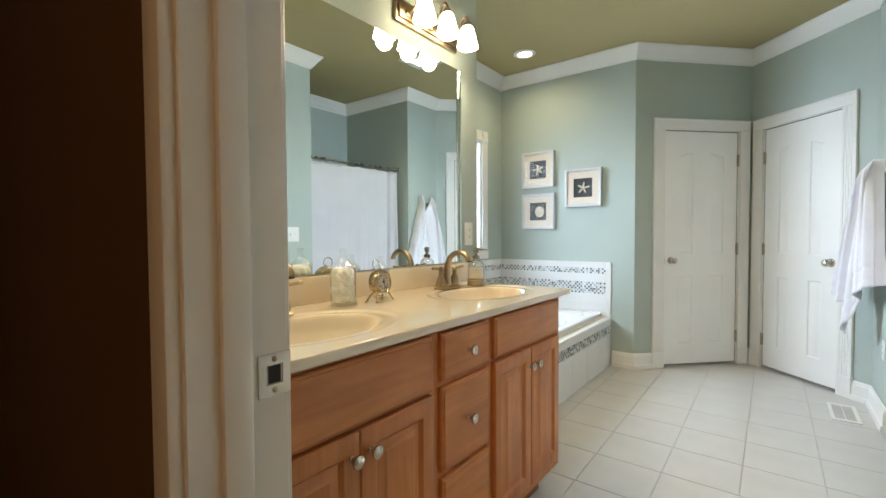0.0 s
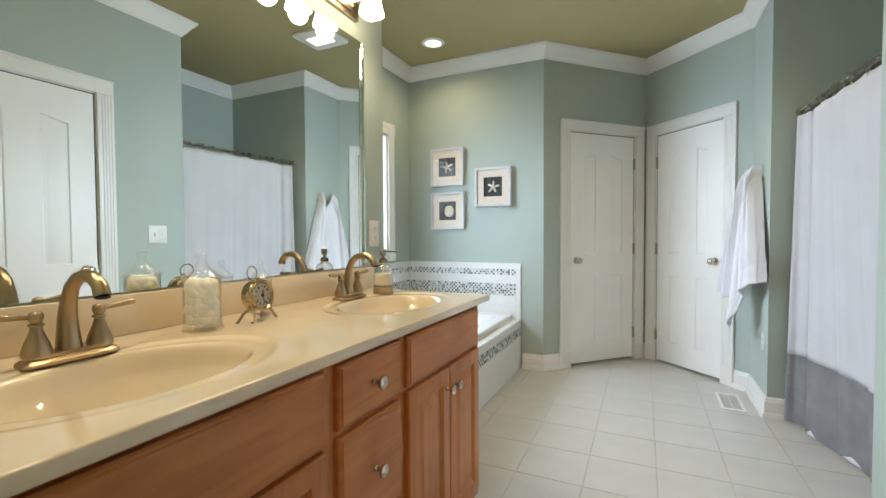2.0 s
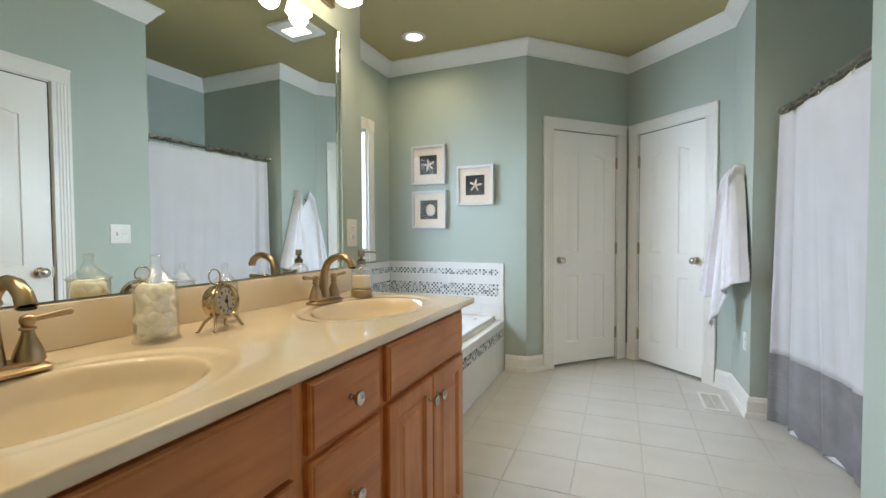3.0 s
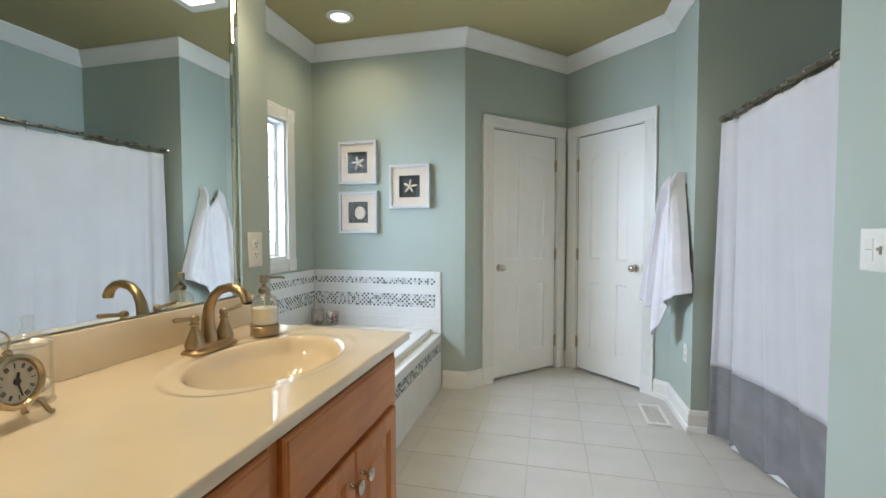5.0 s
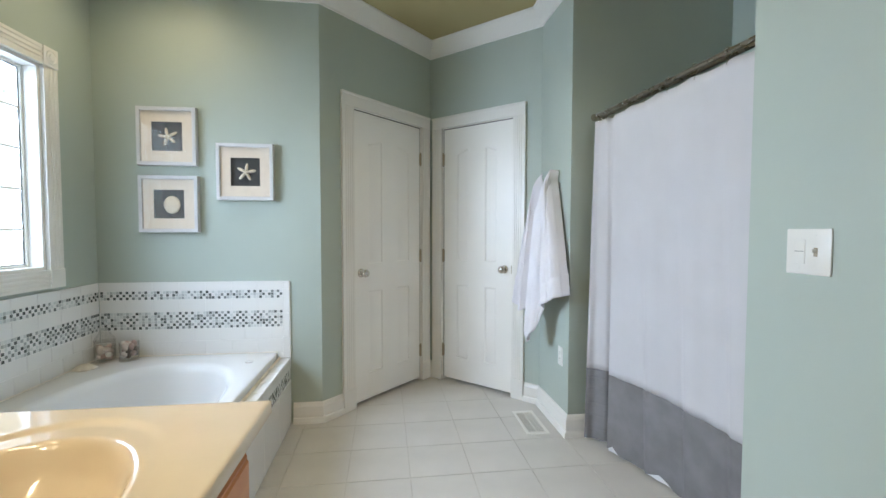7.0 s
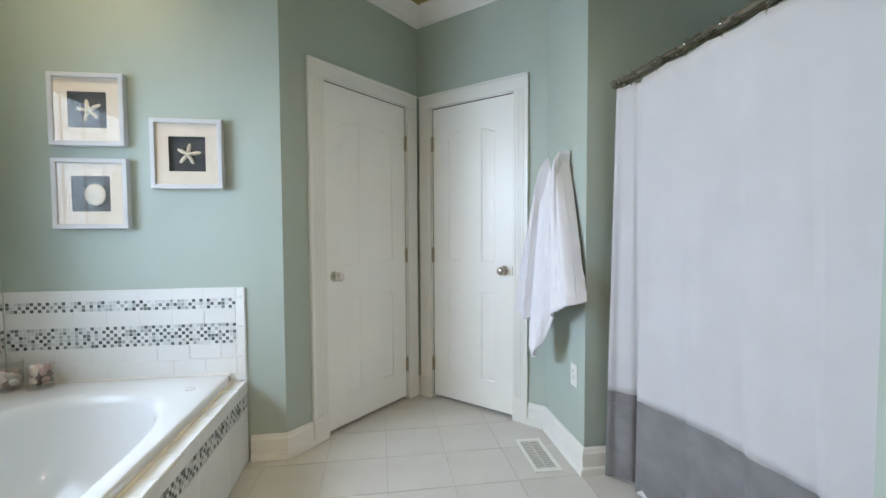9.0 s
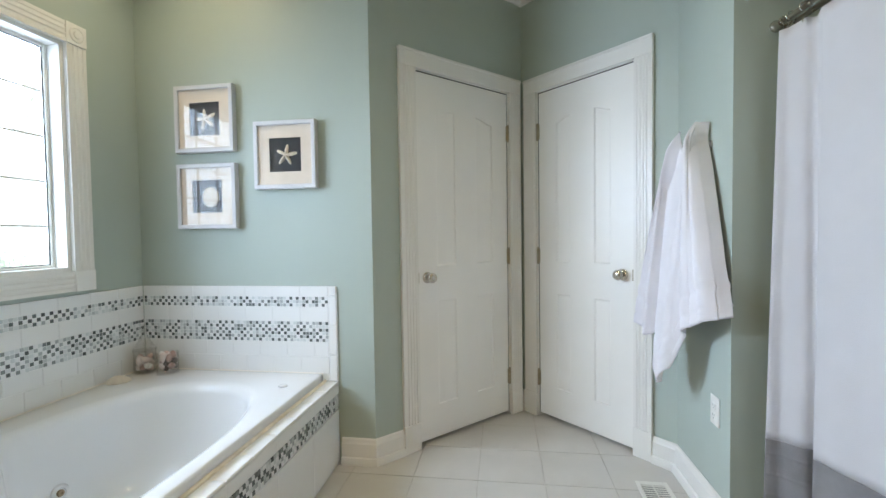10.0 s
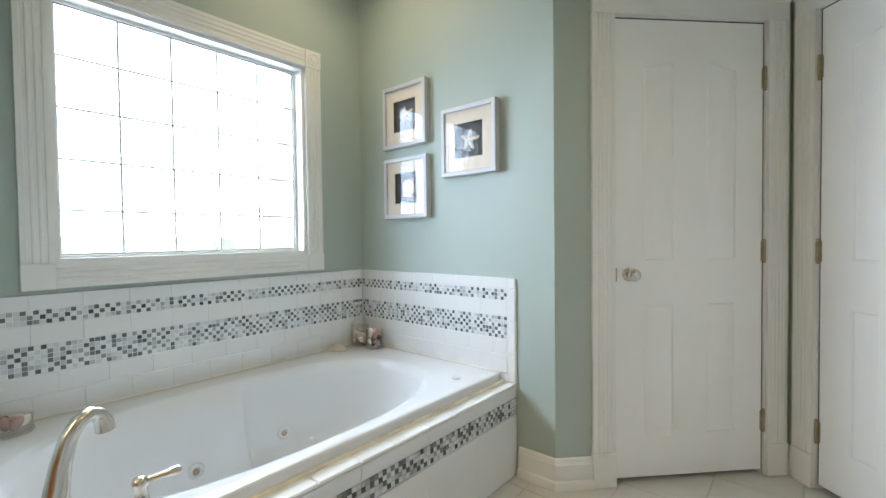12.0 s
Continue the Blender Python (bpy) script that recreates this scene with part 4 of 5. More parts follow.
# ---- vanity things ----
def basin_faucet(x, y):
    f = thing("basin_faucet", pose(x, y, CT1), "antique brass two-handle centerset basin faucet", "faucet", "basin faucets")
    bm = B()
    pr = []
    for o, z in ((0, 0), (0, 0.006), (0.006, 0.011), (0.010, 0.013), (0.010, 0.020)):
        pr.append((o, z))
    rings = []
    for o, z in pr:
        ring = []
        for i in range(40):
            t = 2 * math.pi * i / 40
            c, s = math.cos(t), math.sin(t)
            k = 5
            ff = (abs(c) ** k + abs(s) ** k) ** (-1 / k)
            ring.append(bm.verts.new(((0.031 - o) * c * ff, (0.082 - o) * s * ff, z)))
        rings.append(ring)
    for a, b in zip(rings, rings[1:]):
        for i in range(40):
            j = (i + 1) % 40
            bm.faces.new((a[i], a[j], b[j], b[i]))
    bm.faces.new(rings[-1])
    bm.faces.new(rings[0][::-1])
    part("base_plate", bm, BRASS, f, "", 40)
    bm = B()
    P = [(-0.004, 0, 0.018), (-0.006, 0, 0.05), (-0.006, 0, 0.085), (0.000, 0, 0.118), (0.014, 0, 0.146), (0.036, 0, 0.163), (0.066, 0, 0.171), (0.093, 0, 0.166), (0.113, 0, 0.152), (0.122, 0, 0.132)]
    tube(bm, P, [0.0225, 0.0195, 0.0165, 0.0142, 0.0130, 0.0124, 0.0124, 0.0128, 0.0135, 0.0150], 18, None, 1.0)
    s = part("spout", bm, BRASS, f, "", 50)
    bm = B()
    lathe(bm, [(0.0125, 0), (0.0125, -0.004), (0.010, -0.005), (0, -0.005)], 16, Matrix.Translation((0.122, 0, 0.132)))
    part("aerator", bm, GAPSHADE, s, "", 50)
    for sg in (-1, 1):
        bm = B()
        lathe(bm, [(0.0245, 0.018), (0.0238, 0.026), (0.0200, 0.040), (0.0142, 0.055), (0.0102, 0.067), (0.0096, 0.073), (0.0128, 0.0755), (0.0128, 0.0785), (0.0088, 0.081), (0.0115, 0.087),
                   (0.0125, 0.093), (0.0105, 0.100), (0.004, 0.1035), (0, 0.104)], 24, Matrix.Translation((0, sg * 0.053, 0)))
        h = part("handle_body", bm, BRASS, f, "", 50)
        bm = B()
        d = Vector((0.06, sg * 0.99, 0.12))
        o = Vector((0, sg * 0.053, 0.092))
        tube(bm, [o, o + d * 0.02, o + d * 0.05, o + d * 0.066, o + d * 0.070], [0.0052, 0.0052, 0.0066, 0.0074, 0.005], 12)
        part("lever", bm, BRASS, h, "", 50)
    return f


fa = basin_faucet(-1.210, 0.809)
copy_thing(fa, pose(-1.220, 1.736, CT1))


def glass_jar(name, x, y, r, h, lid_h, label, fill_m, fill_n, z=CT1, lid=True):
    j = thing(name, pose(x, y, z), label, "glass jar")
    bm = B()
    t = 0.0022
    lathe(bm, [(0, 0), (r * 1.06, 0), (r * 1.08, 0.003), (r * 1.05, 0.007), (r, 0.011), (r, h * 0.97), (r * 1.03, h), (r * 1.03 - t, h), (r - t, h * 0.96), (r - t, 0.008), (r * 0.9, 0.0055), (0, 0.0055)], 40)
    b = part("jar_body", bm, CLEAR, j, "", 50)
    b.visible_shadow = False
    if lid:
        bm = B()
        L = lid_h
        lathe(bm, [(r * 0.80, h - 0.004), (r * 1.06, h + 0.0005), (r * 1.09, h + 0.003), (r * 1.02, h + 0.007), (r * 0.82, h + L * 0.18), (r * 0.58, h + L * 0.32), (r * 0.38, h + L * 0.46),
                   (r * 0.26, h + L * 0.60), (r * 0.23, h + L * 0.72), (r * 0.24, h + L * 0.80), (r * 0.29, h + L * 0.86), (r * 0.29, h + L * 0.93), (r * 0.20, h + L * 0.98), (0, h + L)], 40)
        lid_o = part("lid", bm, CLEAR, j, "clear glass lid with a knob", 50)
        lid_o.visible_shadow = False
    rr = random.Random(3)
    n = 0
    tries = 0
    balls = []
    while n < fill_n and tries < 4000:
        tries += 1
        br = fill_m[1] * rr.uniform(0.85, 1.1)
        a, d = rr.uniform(0, 6.283), math.sqrt(rr.random()) * (r - t - br - 0.001)
        zz = 0.008 + br + rr.random() * (h * fill_m[2] - 2 * br)
        p = Vector((d * math.cos(a), d * math.sin(a), zz))
        if all((p - q).length > (0.5 if fill_m[3] else 0.33) * (br + s) for q, s in balls):
            balls.append((p, br))
            n += 1
    for p, br in balls:
        bm = B()
        bmesh.ops.create_icosphere(bm, subdivisions=3, radius=br)
        for v in bm.verts:
            v.co *= 1 + (0.10 if fill_m[3] else 0.32) * noise.noise(v.co * 48 + p * 50) + 0.07 * noise.noise(v.co * 260 + p * 90)
            if fill_m[3]:
                v.co = Vector((v.co.x * 1.25, v.co.y * 0.8, v.co.z * 0.75))
        part(fill_m[4], bm, fill_m[0], j, "", 60, Matrix.Translation(p) @ Euler((rr.random() * 6, rr.random() * 6, rr.random() * 6)).to_matrix().to_4x4() if fill_m[3] else Matrix.Translation(p))
    return j


glass_jar("cotton_jar", -1.209, 1.100, 0.0458, 0.136, 0.068, "lidded clear glass jar full of cotton balls on the counter", (COTTON, 0.0200, 0.95, False, "cotton_ball"), 120)
glass_jar("small_jar", -1.250, 1.326, 0.034, 0.112, 0.056, "small lidded clear glass jar behind the clock", (COTTON, 0.014, 0.40, False, "cotton_ball"), 8)

# little brass clock on legs
CN = Vector((0.980, 0.16, 0.10)).normalized()
cz = CN.to_track_quat("Z", "Y").to_matrix().to_4x4()
clock = thing("desk_clock", pose(-1.172, 1.248, CT1), "small round bronze drum desk clock on curved legs", "clock")
cm = Matrix.Translation((0, 0, 0.074)) @ cz
bm = B()
lathe(bm, [(0, -0.030), (0.034, -0.029), (0.041, -0.025), (0.0435, -0.020), (0.0425, -0.016), (0.0440, -0.012), (0.0440, 0.004), (0.0425, 0.007), (0.0445, 0.010), (0.0455, 0.014), (0.0440, 0.019), (0.0385, 0.0205), (0.0350, 0.016), (0.0342, 0.0135)], 40, cm)
part("case", bm, CLOCKM, clock, "", 45)
bm = B()
lathe(bm, [(0.0345, 0.012), (0.0345, 0.0138), (0, 0.0138)], 40, cm)
dial = part("dial", bm, DIAL, clock, "", 45)
right = (cm.to_3x3() @ Vector((1, 0, 0)))
upv = Vector((0, 0, 1))
upv = (upv - CN * upv.dot(CN)).normalized()
rightv = upv.cross(CN).normalized()
ctr = cm.translation + CN * 0.0142
face_m = Matrix((( *[rightv[0], upv[0], CN[0]], ctr[0]), (*[rightv[1], upv[1], CN[1]], ctr[1]), (*[rightv[2], upv[2], CN[2]], ctr[2]), (0, 0, 0, 1)))
for k in range(12):
    a = radians(30 * k)
    bm = B()
    for q in range(1 + k % 3):
        box(bm, -0.0012 + 0.0026 * (q - k % 3 / 2), 0.0002 + 0.0026 * (q - k % 3 / 2), 0.0225, 0.0305, 0, 0.0006)
    part("hour_mark", bm, INK, dial, "", None, face_m @ Matrix.Rotation(-a, 4, "Z"))
for ang, ln, wd in ((14, 0.015, 0.0022), (168, 0.026, 0.0013)):
    bm = B()
    box(bm, -wd, wd, -0.005, ln, 0.0008, 0.0014)
    part("clock_hand", bm, INK, dial, "", None, face_m @ Matrix.Rotation(radians(-ang), 4, "Z"))
bm = B()
lathe(bm, [(0.0055, 0), (0.0055, 0.002), (0, 0.0024)], 14, face_m)
part("hub", bm, INK, dial)
for sx, sy in ((-1, 0.6), (1, 0.6), (-1, -0.9), (1, -0.9)):
    bm = B()
    o = Vector((0, 0, 0.040)) + rightv * (0.024 * sx) + CN * (0.010 * sy)
    f = Vector((0, 0, 0.003)) + rightv * (0.046 * sx) + CN * (0.034 * sy)
    midp = (o + f) / 2 + rightv * (0.004 * sx) + Vector((0, 0, 0.006))
    tube(bm, [o, midp, f + Vector((0, 0, 0.004)), f + rightv * 0.006 * sx], [0.0045, 0.0042, 0.0038, 0.0048], 10)
    part("leg", bm, BRASS, clock, "", 50)
bm = B()
ringc = Vector((0, 0, 0.074)) + upv * 0.066 - CN * 0.014
tube(bm, [ringc + (rightv * math.cos(a) + upv * math.sin(a)) * 0.020 for a in [2 * math.pi * i / 28 for i in range(29)]], 0.0018, 8, None, 1.0, False)
lathe(bm, [(0.006, 0.042), (0.006, 0.050), (0.003, 0.054)], 14, Matrix.Translation((0, 0, 0.074)))
part("ring_handle", bm, CLOCKM, clock, "", 50)

# soap dispenser
soap = thing("soap_dispenser", pose(-1.178, 1.916, CT1), "clear glass lotion pump with a bronze base", "soap dispenser")
bm = B()
lathe(bm, [(0, 0), (0.043, 0), (0.045, 0.003), (0.043, 0.006), (0.0435, 0.024), (0.045, 0.027), (0.0425, 0.031), (0.0, 0.031)], 32)
part("base_cup", bm, BRASS, soap, "", 45)
bm = B()
lathe(bm, [(0, 0.0315), (0.0385, 0.0315), (0.040, 0.036), (0.040, 0.100), (0.037, 0.112), (0.026, 0.122), (0.016, 0.127), (0.016, 0.134), (0.0135, 0.134), (0.0135, 0.126),
           (0.024, 0.119), (0.035, 0.109), (0.0378, 0.099), (0.0378, 0.0345), (0, 0.0345)], 32)
ob = part("bottle", bm, CLEAR, soap, "", 50)
ob.visible_shadow = False
bm = B()
lathe(bm, [(0, 0.036), (0.0372, 0.036), (0.0372, 0.084), (0, 0.085)], 32)
part("lotion", bm, LOTION, soap, "pale cream lotion", 50)
bm = B()
lathe(bm, [(0.018, 0.130), (0.018, 0.144), (0.010, 0.150), (0.007, 0.152), (0.007, 0.160), (0.0135, 0.163), (0.0135, 0.184), (0.011, 0.187), (0, 0.187)], 24)
d = Vector((0.80, 0.60, 0))
o = Vector((0, 0, 0.178))
tube(bm, [o, o + d * 0.03, o + d * 0.050, o + d * 0.060 + Vector((0, 0, -0.004))], [0.0045, 0.004, 0.0035, 0.003], 10)
part("pump", bm, ROD, soap, "", 45)
bm = B()
tube(bm, [(0, 0, 0.130), (0, 0, 0.045)], 0.0025, 8)
part("dip_tube", bm, PLASTIC, soap)

# light bar over the mirror
lb = thing("vanity_light", pose(0, 0, 0), "antique bronze vanity light bar with three lit frosted shades", "vanity light", "vanity lights")
bm = B()
box(bm, W_VAN + 0.001, W_VAN + 0.020, 1.505, 1.965, 2.105, 2.210, bevel=0.005, seg=2)
box(bm, W_VAN + 0.018, W_VAN + 0.032, 1.520, 1.950, 2.122, 2.193, bevel=0.005, seg=2)
part("back_plate", bm, BRASS, lb, "", 30)
for y in SHADE_Y:
    bm = B()
    X = W_VAN + 0.030
    tube(bm, [(X, y, 2.150), (X + 0.030, y, 2.152), (X + 0.052, y, 2.170), (X + 0.060, y, 2.205), (X + 0.070, y, 2.232), (X + 0.088, y, 2.238), (X + 0.100, y, 2.225), (X + 0.102, y, 2.205)], 0.0065, 12)
    lathe(bm, [(0.016, 0), (0.016, 0.004), (0.009, 0.010)], 16, pose(X - 0.001, y, 2.150, 0, 90, 0))
    a = part("arm", bm, BRASS, lb, "", 50)
    bm = B()
    lathe(bm, [(0.020, 2.170), (0.023, 2.182), (0.018, 2.200), (0.010, 2.208), (0, 2.209)], 20, Matrix.Translation((X + 0.102, y, 0)))
    part("socket", bm, BRASS, a, "", 50)
    bm = B()
    cx = X + 0.102
    rings = []
    for hw, z in ((0.022, 2.184), (0.026, 2.176), (0.033, 2.148), (0.042, 2.108), (0.048, 2.082), (0.045, 2.079), (0.038, 2.108), (0.029, 2.148), (0.020, 2.174)):
        ring = []
        for i in range(24):
            t = 2 * math.pi * i / 24
            c, s = math.cos(t), math.sin(t)
            k = 3.2
            ff = (abs(c) ** k + abs(s) ** k) ** (-1 / k)
            ring.append(bm.verts.new((cx + hw * c * ff, y + hw * s * ff, z)))
        rings.append(ring)
    for p, q in zip(rings, rings[1:]):
        for i in range(24):
            j = (i + 1) % 24
            bm.faces.new((p[i], p[j], q[j], q[i]))
    bm.faces.new(rings[0])
    bm.faces.new(rings[-1][::-1])
    part("shade", bm, SHADE, lb, "glowing frosted glass shade", 50)
copy_thing(lb, pose(0, BAR_SHIFT, 0))


# ---- wall plates ----
def plate(name, fr, w, h, label, category, kinds):
    """A cover plate in a wall's frame (x along, -y into the room)."""
    p = thing(name, fr, label, category)
    bm = B()
    box(bm, -w / 2, w / 2, -0.0055, 0, -h / 2, h / 2, bevel=0.0035, seg=2)
    cover = part("cover", bm, PLASTIC, p, "", 30)
    n = len(kinds)
    for i, k in enumerate(kinds):
        x = (i - (n - 1) / 2) * 0.046
        if k == "rocker":
            bm = B()
            box(bm, x - 0.0165, x + 0.0165, -0.0075, -0.005, -0.034, 0.034, bevel=0.001)
            part("rocker", bm, PLASTIC, p, "", 30)
            bm = B()
            box(bm, x - 0.013, x + 0.013, -0.0078, -0.0074, 0.000, 0.0012)
            part("slot", bm, GAPSHADE, p)
        elif k == "toggle":
            bm = B()
            box(bm, x - 0.005, x + 0.005, -0.0066, -0.005, -0.012, 0.012)
            part("slot", bm, HINGE, p)
            bm = B()
            box(bm, x - 0.0036, x + 0.0036, -0.019, -0.005, -0.001, 0.008, bevel=0.001)
            part("toggle", bm, PLASTIC, p, "", 30)
        elif k == "outlet":
            for dz in (-0.0195, 0.0195):
                bm = B()
                lathe(bm, [(0.0168, 0), (0.0168, 0.0022), (0.0155, 0.003), (0, 0.003)], 24, pose(x, -0.005, dz, 90, 0, 0))
                part("socket_face", bm, PLASTIC, p, "", 40)
                for dx, hh in ((-0.0063, 0.0046), (0.0063, 0.0036)):
                    bm = B()
                    box(bm, x + dx - 0.0012, x + dx + 0.0012, -0.0084, -0.0078, dz + 0.003 - hh, dz + 0.003 + hh)
                    part("slot", bm, GAPSHADE, p)
                bm = B()
                lathe(bm, [(0.0022, 0), (0.0022, 0.0006), (0, 0.0006)], 10, pose(x, -0.0078, dz - 0.0085, 90, 0, 0))
                part("slot", bm, GAPSHADE, p)
        for dz in ((-0.046, 0.046) if k != "outlet" else (0.0,)):
            bm = B()
            lathe(bm, [(0.003, 0), (0.003, 0.001), (0, 0.0012)], 10, pose(x, -0.0053, dz, 90, 0, 0))
            part("screw", bm, PLASTIC, p)
    return p


def at_wall(i, s, z):
    return wall_frame(R[i], R[(i + 1) % 12]) @ Matrix.Translation((s, 0, z))


plate("light_switch", at_wall(10, Y_ALC0 - 2.259, 1.168), 0.128, 0.125, "white double switch plate with a rocker and toggle", "light switch", ["rocker", "toggle"])
plate("wall_outlet", at_wall(0, 2.091 - Y_IN, 1.160), 0.076, 0.125, "ivory duplex outlet beside the mirror", "outlet", ["outlet"])
plate("wall_outlet", at_wall(6, G_.y - 3.775, 0.445), 0.072, 0.118, "white duplex outlet under the towel", "outlet", ["outlet"])


# ---- pictures ----
def star_mesh(r):
    bm = B()
    top, bot = [], []
    n = 60
    c = bm.verts.new((0, 0, 0.016 * r / 0.05))
    rings = []
    for fr, zz in ((0.35, 0.9), (0.7, 0.6), (1.0, 0.0)):
        ring = []
        for i in range(n):
            a = 2 * math.pi * i / n + math.pi / 2
            k = abs(math.cos(2.5 * (a - math.pi / 2)))
            rad = r * (0.25 + 0.75 * k ** 3.0) * (1 + 0.06 * math.sin(3 * a + 1))
            ring.append(bm.verts.new((fr * rad * math.cos(a), fr * rad * math.sin(a), 0.014 * r / 0.05 * zz)))
        rings.append(ring)
    for i in range(n):
        bm.faces.new((c, rings[0][i], rings[0][(i + 1) % n]))
        for p, q in zip(rings, rings[1:]):
            bm.faces.new((p[i], q[i], q[(i + 1) % n], p[(i + 1) % n]))
    bm.faces.new(rings[-1][::-1])
    return bm


def picture(x0, x1, z0, z1, what, tilt, label):
    cx, cz_ = (x0 + x1) / 2, (z0 + z1) / 2
    hw, hh = (x1 - x0) / 2, (z1 - z0) / 2
    p = thing("framed_picture", pose(cx, Y_PIC, cz_), label, "picture", "shell pictures")
    D, b = 0.036, 0.022
    bm = B()
    # mitred frame
    prof = [(0, 0), (0, -D + 0.002), (0.002, -D), (b - 0.003, -D), (b, -D + 0.004), (b, -0.004)]
    rings = []
    for o, y in prof:
        rings.append([bm.verts.new((sx * (hw - o), y, sz * (hh - o))) for sx, sz in ((-1, -1), (1, -1), (1, 1), (-1, 1))])
    rings.append(rings[0])
    for a, c in zip(rings, rings[1:]):
        for i in range(4):
            j = (i + 1) % 4
            bm.faces.new((a[i], a[j], c[j], c[i]))
    part("frame", bm, FRAME, p, "", 20)
    # mat board with a square opening
    bm = B()
    ow = 0.086
    for x_0, x_1, z_0, z_1 in ((-hw + b, -ow, -hh + b, hh - b), (ow, hw - b, -hh + b, hh - b), (-ow, ow, ow, hh - b), (-ow, ow, -hh + b, -ow)):
        box(bm, x_0, x_1, -0.024, -0.021, z_0, z_1)
    part("mat_board", bm, MATT, p, "", None)
    bm = B()
    box(bm, -hw + b, hw - b, -0.010, -0.002, -hh + b, hh - b)
    part("ground", bm, SLATE, p, "", None)
    if what == "star":
        part("starfish", star_mesh(0.058), STAR, p, "", 60, pose(0, -0.0102, 0, 90, 0, 0) @ Matrix.Rotation(radians(tilt), 4, "Z"))
    else:
        bm = B()
        lathe(bm, [(0.050, 0), (0.050, 0.003), (0.044, 0.007), (0.025, 0.011), (0, 0.013)], 36, pose(0.012, -0.0102, -0.004, 90, 0, 0) @ Matrix.Diagonal((0.95, 1.08, 1, 1)))
        o = part("sand_dollar", bm, STAR, p, "", 60)
        for k in range(5):
            a = radians(90 + 72 * k)
            bm = B()
            lathe(bm, [(0.0055, 0), (0.0045, 0.0008), (0, 0.001)], 12, pose(0.012, -0.0102, -0.004, 90, 0, 0) @ Matrix.Rotation(a, 4, "Z") @ Matrix.Translation((0.018, 0, 0.0110)) @ Matrix.Diagonal((2.0, 0.6, 1, 1)))
            part("petal_mark", bm, PALESHELL, o)
    bm = B()
    box(bm, -hw + b, hw - b, -0.0295, -0.0275, -hh + b, hh - b)
    g = part("glazing", bm, PANEG, p, "", None)
    g.visible_shadow = False
    return p


picture(-2.009, -1.676, 1.612, 1.959, "star", 12, "silver-framed white starfish on a dark ground")
picture(-2.007, -1.672, 1.211, 1.551, "dollar", 0, "silver-framed round sand dollar on a dark ground")
picture(-1.564, -1.230, 1.409, 1.754, "star", -8, "silver-framed cream starfish, set apart from the pair")


# ---- tub deck things ----
glass_jar("shell_jar", -2.180, 3.955, 0.052, 0.120, 0.135, "lidded glass jar of seashells in the tub corner", (SHELLM, 0.021, 0.72, True, "seashell"), 16, TZ + 0.001)
glass_jar("shell_cup", -2.050, 3.960, 0.050, 0.108, 0, "open glass cup full of seashells on the tub deck", (SHELLM, 0.022, 0.98, True, "seashell"), 20, TZ + 0.001, lid=False)


glass_jar("shell_dish", -2.150, 2.450, 0.055, 0.055, 0, "low clear glass dish of seashells on the tub deck", (SHELLM, 0.020, 1.0, True, "seashell"), 9, TZ + 0.001, lid=False)


def scallop(r):
    bm = B()
    n, m = 40, 8
    rows = []
    for j in range(m + 1):
        fr = j / m
        row = []
        for i in range(n):
            a = 2 * math.pi * i / n
            rad = r * fr * (1 + 0.05 * math.cos(9 * a) * fr)
            row.append(bm.verts.new((rad * math.cos(a), rad * 0.85 * math.sin(a), 0.028 * (1 - fr ** 2) + 0.003 + 0.0015 * math.cos(18 * a) * fr)) if j else None)
        rows.append(row)
    c = bm.verts.new((0, 0, 0.031))
    for i in range(n):
        k = (i + 1) % n
        bm.faces.new((c, rows[1][i], rows[1][k]))
        for j in range(1, m):
            bm.faces.new((rows[j][i], rows[j + 1][i], rows[j + 1][k], rows[j][k]))
    low = [bm.verts.new((v.co.x * 0.96, v.co.y * 0.96, 0)) for v in rows[m]]
    for i in range(n):
        k = (i + 1) % n
        bm.faces.new((rows[m][i], low[i], low[k], rows[m][k]))
    bm.faces.new(low[::-1])
    return bm


tagged(part("seashell", scallop(0.056), PALESHELL, None, "", 60, pose(-2.190, 3.800, TZ + 0.001, 0, 0, 30)), "large pale scallop seashell lying on the tub deck", "seashell")


# ---- shower side ----
rod = thing("shower_rod", pose(0, 0, 0), "dark bronze double shower curtain rod across the alcove", "curtain rod")
RZ = 1.888


def rod_x(y):
    """The rod runs a little out of square with the alcove."""
    return 0.676 + 0.052 * (Y_ALC1 - y)


for dx, dz, r in ((0, 0, 0.0105), (0.046, 0.002, 0.0095)):
    bm = B()
    tube(bm, [(rod_x(y) + dx, y, RZ + dz) for y in (Y_ALC0 + 0.002, 3.0, Y_ALC1 - 0.002)], r, 16)
    part("tube", bm, ROD, rod, "", 50)
    for y, a in ((Y_ALC0 + 0.001, -90), (Y_ALC1 - 0.001, 90)):
        bm = B()
        lathe(bm, [(0.021, 0), (0.021, 0.004), (0.017, 0.009), (0.0145, 0.022), (0.0130, 0.034)], 24, pose(rod_x(y) + dx, y, RZ + dz, a, 0, 0))
        part("flange", bm, NICKEL, rod, "brushed nickel end flange", 50)

cur = thing("shower_curtain", pose(0, 0, 0), "white cotton shower curtain with a wide grey bottom band", "shower curtain")
U_END, Y_EDGE = 0.84, 3.445


